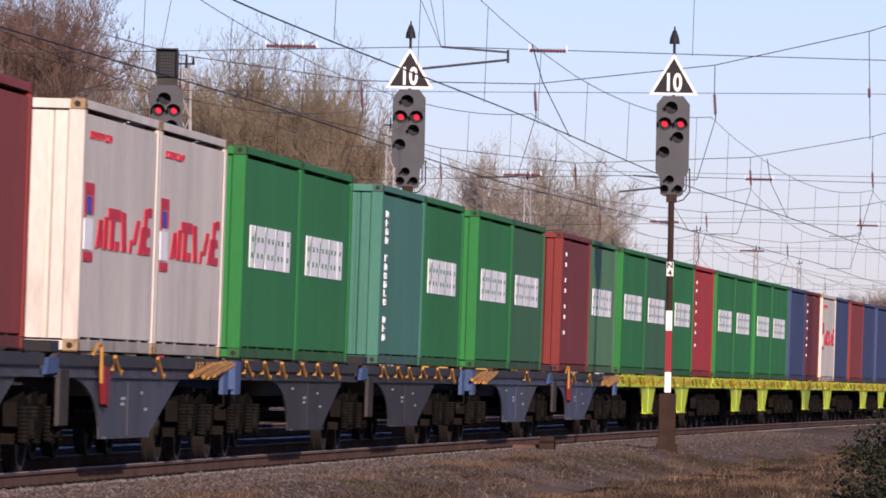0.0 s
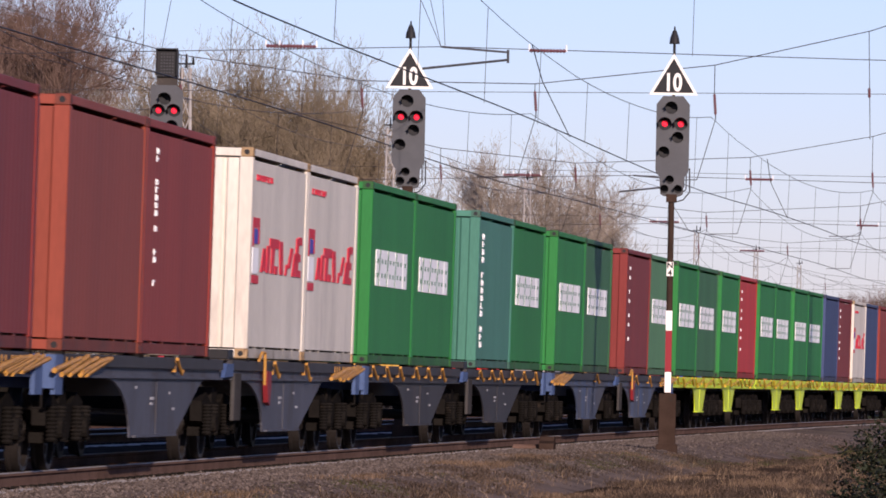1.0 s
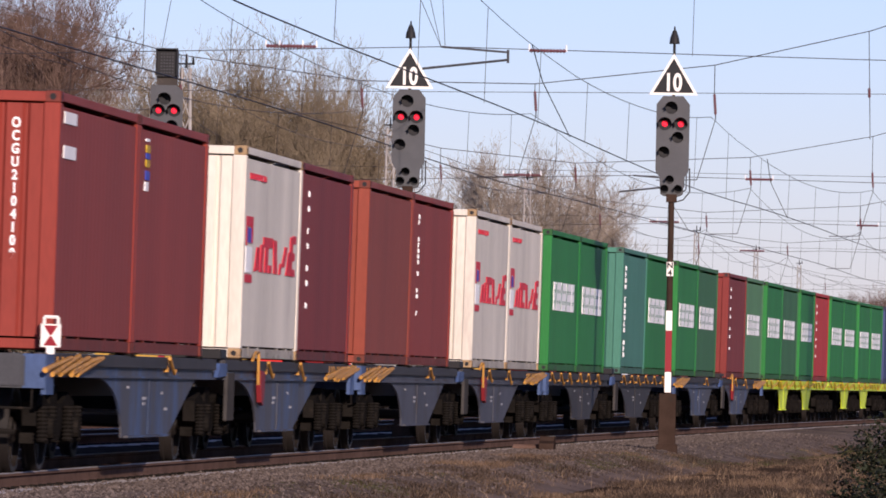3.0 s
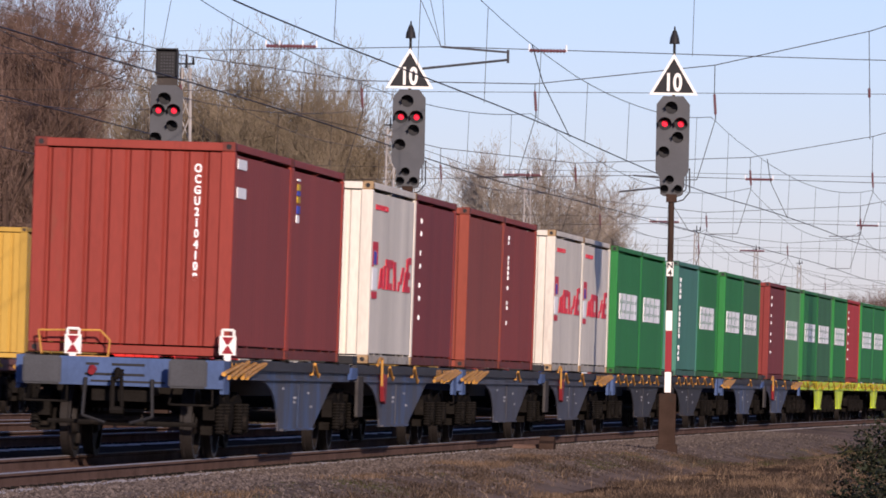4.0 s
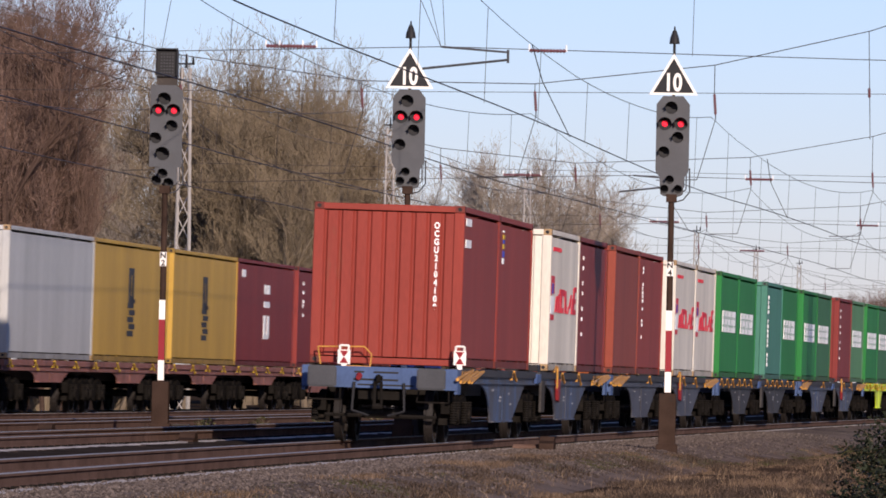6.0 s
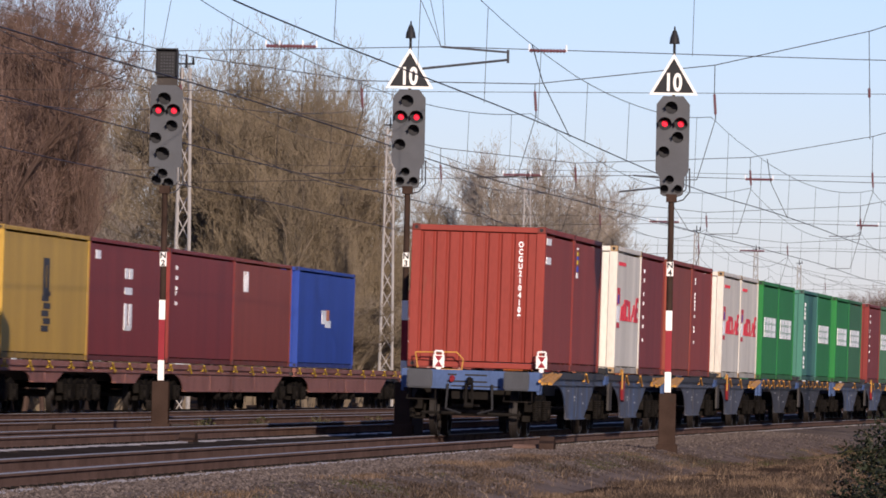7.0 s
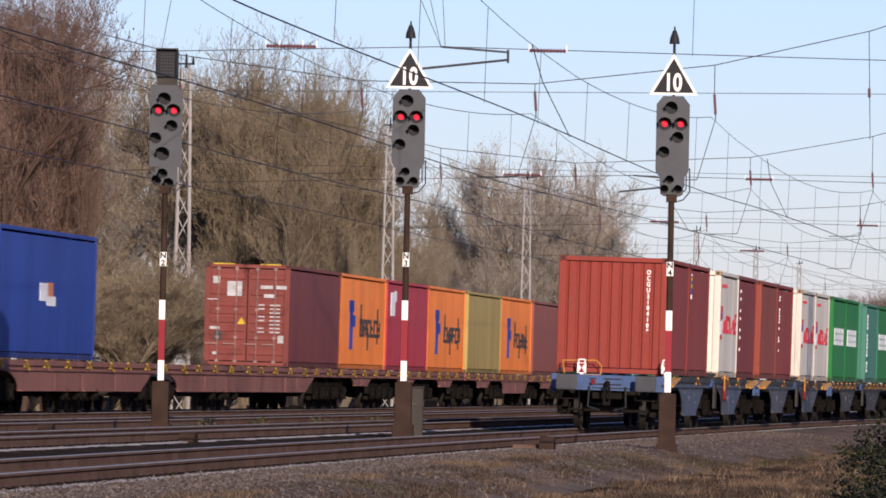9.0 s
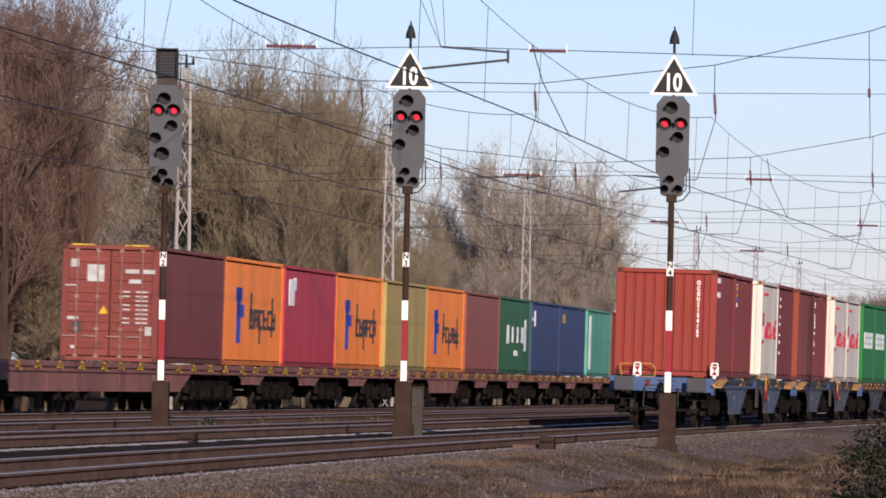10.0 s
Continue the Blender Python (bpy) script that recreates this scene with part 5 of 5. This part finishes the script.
# ---------------------------------------------------------------- trees
def bare_tree(seed, bend, droop, leafy):
    """A winter tree 10 m high: tapered trunk, limbs, a crown of fine twigs."""
    rnd = random.Random(seed)
    segs = []
    def grow(p, d, length, r, level):
        n = 3 if level < 3 else 2
        for i in range(n):
            d2 = (d + Vector((rnd.gauss(0, bend), rnd.gauss(0, bend), rnd.gauss(0, bend) + (0.10 if level > 0 else 0.02) - droop * level * 0.03))).normalized()
            q = p + d2 * (length / n)
            r2 = r * (0.86 if level < 2 else 0.8)
            segs.append((p, q, r, r2, level))
            if level < 5 and (level > 0 or i > 0):
                kids = (3, 3, 3, 3, 3)[level] if level else 4
                for _ in range(kids):
                    a = rnd.uniform(0, math.tau)
                    out = Vector((math.cos(a), math.sin(a), 0))
                    spread = rnd.uniform(0.45, 1.0)
                    d3 = (d2 + out * spread + Vector((0, 0, rnd.uniform(-0.1, 0.35)))).normalized()
                    grow(p.lerp(q, rnd.uniform(0.3, 1)), d3, length * rnd.uniform(0.42, 0.62), r2 * rnd.uniform(0.38, 0.55), level + 1)
            p, d, r = q, d2, r2
    grow(Vector((0, 0, 0)), Vector((0, 0, 1)), 5.6, 0.20, 0)
    return segs

def tree_meshes(seed, bend, droop, leafy, twig_mat):
    segs = bare_tree(seed, bend, droop, leafy)
    rnd = random.Random(seed + 1)
    parts = {"limbs": ([], []), "twigs": ([], [])}
    top = max(q.z for _, q, _, _, _ in segs)
    k = 10.0 / top
    small = [s for s in segs if s[4] >= 4]
    keep = set(rnd.sample(range(len(small)), min(len(small), 27000)))
    chosen = [s for s in segs if s[4] < 4] + [s for i, s in enumerate(small) if i in keep]
    for p, q, r, r2, lv in chosen:
        v, f = parts["limbs" if lv < 3 else "twigs"]
        p, q = p * k, q * k
        r, r2 = max(r * k, 0.0055), max(r2 * k, 0.004)
        d = (q - p).normalized()
        u = d.cross(Vector((0, 0, 1)) if abs(d.z) < 0.9 else Vector((1, 0, 0))).normalized()
        w = d.cross(u)
        n = 6 if lv < 2 else 3
        b = len(v)
        for i in range(n):
            e = u * math.cos(i * math.tau / n) + w * math.sin(i * math.tau / n)
            v.append(p + e * r), v.append(q + e * r2)
        for i in range(n):
            j = (i + 1) % n
            f.append((b + 2 * i, b + 2 * j, b + 2 * j + 1, b + 2 * i + 1))
    out = {"limbs": raw("trunk_and_limbs", *parts["limbs"], BARK), "twigs": raw("twig_crown", *parts["twigs"], twig_mat)}
    if leafy:
        v, f = [], []
        for p, q, r, r2, lv in rnd.sample(small, min(15000, len(small))):
            c = q * k + Vector((rnd.gauss(0, 0.05), rnd.gauss(0, 0.05), rnd.gauss(0, 0.05)))
            a, e = Vector((rnd.gauss(0, 1), rnd.gauss(0, 1), rnd.gauss(0, 1))).normalized(), Vector((rnd.gauss(0, 1), rnd.gauss(0, 1), rnd.gauss(0, 1))).normalized()
            s = rnd.uniform(0.018, 0.042)
            b = len(v)
            v += [c - a * s, c + e * s * 0.6, c + a * s, c - e * s * 0.6]
            f.append((b, b + 1, b + 2, b + 3))
        out["leaves"] = raw("withered_leaves", v, f, CLUMP)
    return out

KINDS = {"r": [tree_meshes(11, 0.16, 0.3, True, TWIG_RED), tree_meshes(12, 0.2, 0.2, True, TWIG_RED)],
         "b": [tree_meshes(21, 0.16, 0.0, False, TWIG), tree_meshes(22, 0.2, 0.1, False, TWIG)],
         "g": [tree_meshes(31, 0.15, 0.0, False, TWIG_GREY)]}
rnd_t = random.Random(8)
TREE_LABEL = {"r": "bare tree with reddish-brown withered leaves", "b": "bare brown winter tree with dense twigs", "g": "bare grey-brown winter tree"}
def tree(x, y, h, kind, wide=1.0):
    ms = rnd_t.choice(KINDS[kind])
    ob = tagged(new("tree"), TREE_LABEL[kind], "tree", "trees beyond the tracks")
    k = h / 10 * wide * 1.15
    ob.matrix_basis = Matrix.LocRotScale((x, y, -0.5), Euler((0, 0, rnd_t.uniform(0, 6.28))), (k, k, h / 10))
    part("trunk", ms["limbs"], DARK_BARK if kind == "r" else BARK, ob)
    part("crown", ms["twigs"], ms["twigs"].materials[0], ob)
    if "leaves" in ms:
        part("leaves", ms["leaves"], CLUMP, ob, "withered leaves")
REDDISH = [(236, 14.75, 10.6, 'r', 0.26), (233, 15.0, 13.4, 'r', 0.26), (230, 18.5, 15.2, 'r', 0.62), (237, 18.4, 15.5, 'r', 0.62), (244, 18.5, 15.5, 'r', 0.6), (230, 16.2, 13.9, 'r', 0.52), (237, 16.1, 10.8, 'r', 0.55), (244, 16.1, 9.4, 'r', 0.5), (230, 16.5, 11.2, 'r', 0.6)]
PALE = [(420, 33.0, 22.2, 'g', 0.6), (427, 32.3, 22.4, 'g', 0.6), (434, 31.3, 22.1, 'g', 0.6), (420, 28.5, 20.9, 'g', 0.55), (427, 31.5, 18.7, 'g', 0.7)]
TALL = [(352, 14.4, 17.0, 'b', 0.55), (356, 13.5, 15.3, 'b', 0.5), (349, 13.1, 13.4, 'b', 0.45), (358, 12.5, 11.6, 'b', 0.42), (352, 19.7, 18.9, 'b', 0.7), (359, 19.3, 19.7, 'b', 0.75), (345, 17.2, 19.1, 'b', 0.75), (352, 16.8, 19.3, 'b', 0.7), (359, 16.3, 19.0, 'b', 0.62), (345, 14.5, 17.3, 'b', 0.5), (352, 14.2, 15.7, 'b', 0.45), (359, 14.0, 14.1, 'b', 0.4)]
FRONT = [(341, 18.2, 16.2, 'b', 0.75), (348, 17.2, 16.2, 'b', 0.75), (334, 14.6, 14.8, 'b', 0.65), (341, 13.9, 13.1, 'b', 0.5), (348, 13.4, 11.4, 'b', 0.45), (334, 11.6, 9.0, 'b', 0.5)]
SECOND = [(430, 12.2, 13.9, 'b', 0.7), (437, 11.2, 15.0, 'g', 0.7), (444, 10.3, 16.3, 'g', 0.85), (430, 8.3, 16.7, 'g', 0.85), (437, 7.4, 17.0, 'g', 0.85), (444, 6.3, 16.4, 'g', 0.85), (430, 4.4, 14.4, 'g', 0.85), (437, 3.7, 12.6, 'g', 0.85)]
LOWER = [(400, 15.0, 11.6, 'b', 0.8), (408, 15.9, 12.2, 'b', 0.8), (415, 14.2, 11.4, 'b', 0.8), (405, 13.8, 9.5, 'b', 0.85), (412, 12.6, 10.6, 'b', 0.85), (419, 11.3, 10.5, 'g', 0.85), (405, 8.7, 9.8, 'g', 0.85), (412, 5.6, 9.5, 'g', 0.85), (412, 2.9, 8.0, 'g', 0.85)]
FAR = [(640, -12.8, 10.4, 'r', 0.7), (650, -14.2, 11.4, 'r', 0.7)]
FILL = [(350, 15.3, 16.4, 'b', 0.8), (347, 16.4, 17.6, 'b', 0.8), (356, 17.8, 18.4, 'b', 0.85), (349, 14.0, 13.4, 'b', 0.6), (353, 18.7, 17.4, 'b', 0.8), (344, 15.6, 14.2, 'b', 0.75), (233, 16.4, 15.6, 'r', 0.36), (240, 16.9, 15.4, 'r', 0.4), (236, 17.4, 15.4, 'r', 0.7), (242, 17.8, 14.2, 'r', 0.75)]
for row in (FILL, REDDISH, PALE, TALL, FRONT, SECOND, LOWER, FAR):
    for place in row:
        tree(*place)

# low scrub along the far side
for i in range(12):
    tree(234 + (i % 4) * 5, 12.6 + i * 0.62, rnd_t.uniform(4.5, 7.5), "b" if i < 8 else "r", 1.35)
for i in range(34):
    x = 238 + i * 6.2 + rnd_t.uniform(-2, 2)
    tree(x, far_y(x, TRACK_4) + (7.5 if x < 300 else 10.5) + rnd_t.uniform(0, 3), rnd_t.uniform(4.0, 6.5), rnd_t.choice("bbg"), 1.5)

# ---------------------------------------------------------------- grass, weeds and a bush
def blades(name, spots, material, label, hmin, hmax, width):
    rnd = random.Random(len(spots))
    v, f = [], []
    for x, y, z, k in spots:
        a = rnd.uniform(0, math.tau)
        h = rnd.uniform(hmin, hmax) * k
        w = width * rnd.uniform(0.7, 1.3)
        lx, ly = rnd.gauss(0, 0.45) * h, rnd.gauss(0, 0.45) * h
        dx, dy = math.cos(a) * w, math.sin(a) * w
        b = len(v)
        v += [(x - dx, y - dy, z), (x + dx, y + dy, z), (x + lx * 0.4 + dx * 0.7, y + ly * 0.4 + dy * 0.7, z + h * 0.6), (x + lx * 0.4 - dx * 0.7, y + ly * 0.4 - dy * 0.7, z + h * 0.6), (x + lx, y + ly, z + h * 0.9)]
        f += [(b, b + 1, b + 2, b + 3), (b + 3, b + 2, b + 4)]
    tagged(new(name, raw(name, v, f, material)), label, "grass", kind="stuff")

def verge(x):
    """Width of bare ballast from the track's centre: narrow at first, a broad gravelled path past the signal."""
    u = min(1.0, max(0.0, (x - 122) / 22))
    return 1.95 + 1.7 * u * u * (3 - 2 * u)

def grass_spots(n, seed, lo, hi, thresh, clump=1.0):
    rnd = random.Random(seed)
    out = []
    while len(out) < n:
        s = 52 + 130 * rnd.random() ** 1.15
        x, y, h = near_line(s)
        edge0 = verge(x) + lo
        a = -rnd.uniform(edge0, edge0 + hi)
        px, py = x - math.sin(h) * a, y + math.cos(h) * a
        m = noise.noise(Vector((px * 0.16, py * 0.8, seed))) + 0.6 * noise.noise(Vector((px * 0.7, py * 2.4, seed)))
        edge = min(1.0, (-a - edge0) / 0.7)
        if m * clump + rnd.uniform(-0.35, 0.35) > thresh + (1 - edge) * 0.35:
            bed = -0.20 - min(max(-a - 1.5, 0), 1.5) * 0.03 - max(0.0, -a - 3.0) * 0.22
            out.append((px, py, max(ground_z(px, py), bed) - 0.02, 0.5 + 0.7 * max(0.2, min(1.3, m + 0.6)) * (0.4 + 0.6 * edge)))
    return out
blades("dry_grass", grass_spots(85000, 4, 1.0, 6.0, 0.0), GRASS, "dry straw-coloured winter grass", 0.03, 0.11, 0.005)
blades("dry_grass", grass_spots(14000, 7, -0.25, 1.4, 0.42), GRASS, "sparse dry grass along the ballast edge", 0.03, 0.11, 0.005)
blades("green_grass", grass_spots(80000, 14, 0.0, 1.7, -0.15), GRASS_G, "low green-brown winter grass", 0.02, 0.07, 0.006)
blades("dead_weeds", grass_spots(70000, 23, 0.2, 5.5, 0.2, 1.5), DEAD, "dark dead weeds and leaf litter", 0.03, 0.12, 0.008)
blades("dry_stalks", grass_spots(700, 31, 1.2, 5.0, 0.3, 1.4), STALK, "pale dry stalks standing in the grass", 0.10, 0.24, 0.0035)

def leaf_bush(name, x, y, z, r, h, n, material, leaf, seed, label):
    rnd = random.Random(seed)
    ob = tagged(new(name), label, "bush", "bushes beside the track")
    ob.location = (x, y, z)
    bm = bmesh.new()
    tips = []
    for i in range(26):
        a, t = rnd.uniform(0, math.tau), rnd.uniform(0.2, 1.0)
        p = Vector((0, 0, 0))
        d = Vector((math.cos(a) * t, math.sin(a) * t, rnd.uniform(0.5, 1.3))).normalized()
        for j in range(5):
            q = p + d * (h * 0.26)
            tube(bm, p, q, 0.012 - j * 0.0018, 0.010 - j * 0.0018, 4, False)
            tips.append((p, q))
            p, d = q, (d + Vector((rnd.gauss(0, 0.3), rnd.gauss(0, 0.3), rnd.gauss(-0.08, 0.2)))).normalized()
    tagged(part("stem_tangle", bm, BARK, ob), kind="stuff")
    v, f = [], []
    for i in range(n):
        p, q = rnd.choice(tips)
        c = p.lerp(q, rnd.random()) + Vector((rnd.gauss(0, r * 0.13), rnd.gauss(0, r * 0.13), rnd.gauss(0, r * 0.1)))
        a = Vector((rnd.gauss(0, 1), rnd.gauss(0, 1), rnd.gauss(0, 0.6))).normalized()
        e = a.cross(Vector((rnd.gauss(0, 1), rnd.gauss(0, 1), rnd.gauss(0, 1)))).normalized()
        s = leaf * rnd.uniform(0.6, 1.3)
        b = len(v)
        v += [c - a * s, c + e * s * 0.45, c + a * s, c - e * s * 0.45]
        f.append((b, b + 1, b + 2, b + 3))
    part("leaves", raw("leaves", v, f, material), material, ob)
leaf_bush("bramble_bush", 88, -11.6, -0.6, 0.9, 1.1, 15000, LEAF, 0.035, 3, "dark evergreen bramble bush beside the path")
leaf_bush("bramble_bush", 84, -11.05, -0.6, 0.6, 0.6, 2200, LEAF, 0.03, 5, "dark evergreen bramble bush beside the path")
for i, (x, y) in enumerate(((152, 1.6), (163, 1.1), (172, 0.4), (140, 1.8))):
    leaf_bush("weed", x, y, -0.2, 0.3, 0.3, 400, GRASS_G, 0.03, 20 + i, "yellowish weed between the tracks")

# ---------------------------------------------------------------- what moves
def near_pose(s):
    x, y, h = near_line(s)
    return pose(x, y, 0, math.degrees(CANT), 0, math.degrees(h))

def tail_at(t):
    """Where the end of the departing train's last container is, along the near track."""
    return 27.2766 + 14.66345 * t - 0.0080725 * (t - 5) ** 2

def far_pose(s):
    c, n = math.cos(FAR_HEAD), math.sin(FAR_HEAD)
    return pose(150 + c * s, TRACK_4 + n * s, FAR_UP, 0.545, 0, math.degrees(FAR_HEAD))

def beat(i):
    """The film's slightly uneven half-second steps."""
    return i * 0.5 + (0.004 if i % 2 == 0 else -0.012)

def motions():
    for ob, line, off in MOVES:
        up = Matrix.Translation((0, 0, BED)) if ob.name.startswith("shipping") else Matrix()
        if line == 1:
            walk(ob, [(i * 0.5, near_pose(tail_at(beat(i)) + off) @ up) for i in range(21)])
        else:
            walk(ob, [(i * 0.5, far_pose(off - 26.04 * (beat(i) - 10)) @ up) for i in range(21)])
    near_wheels = [w for w in WHEELS if w[0].parent.parent in wagons[:4]]
    for ws, x in near_wheels:
        walk(ws, [(i / 30, pose(x, 0, 0.453, 0, math.degrees(14.66 / 0.453) * i / 30, 0)) for i in range(301)])

motions()
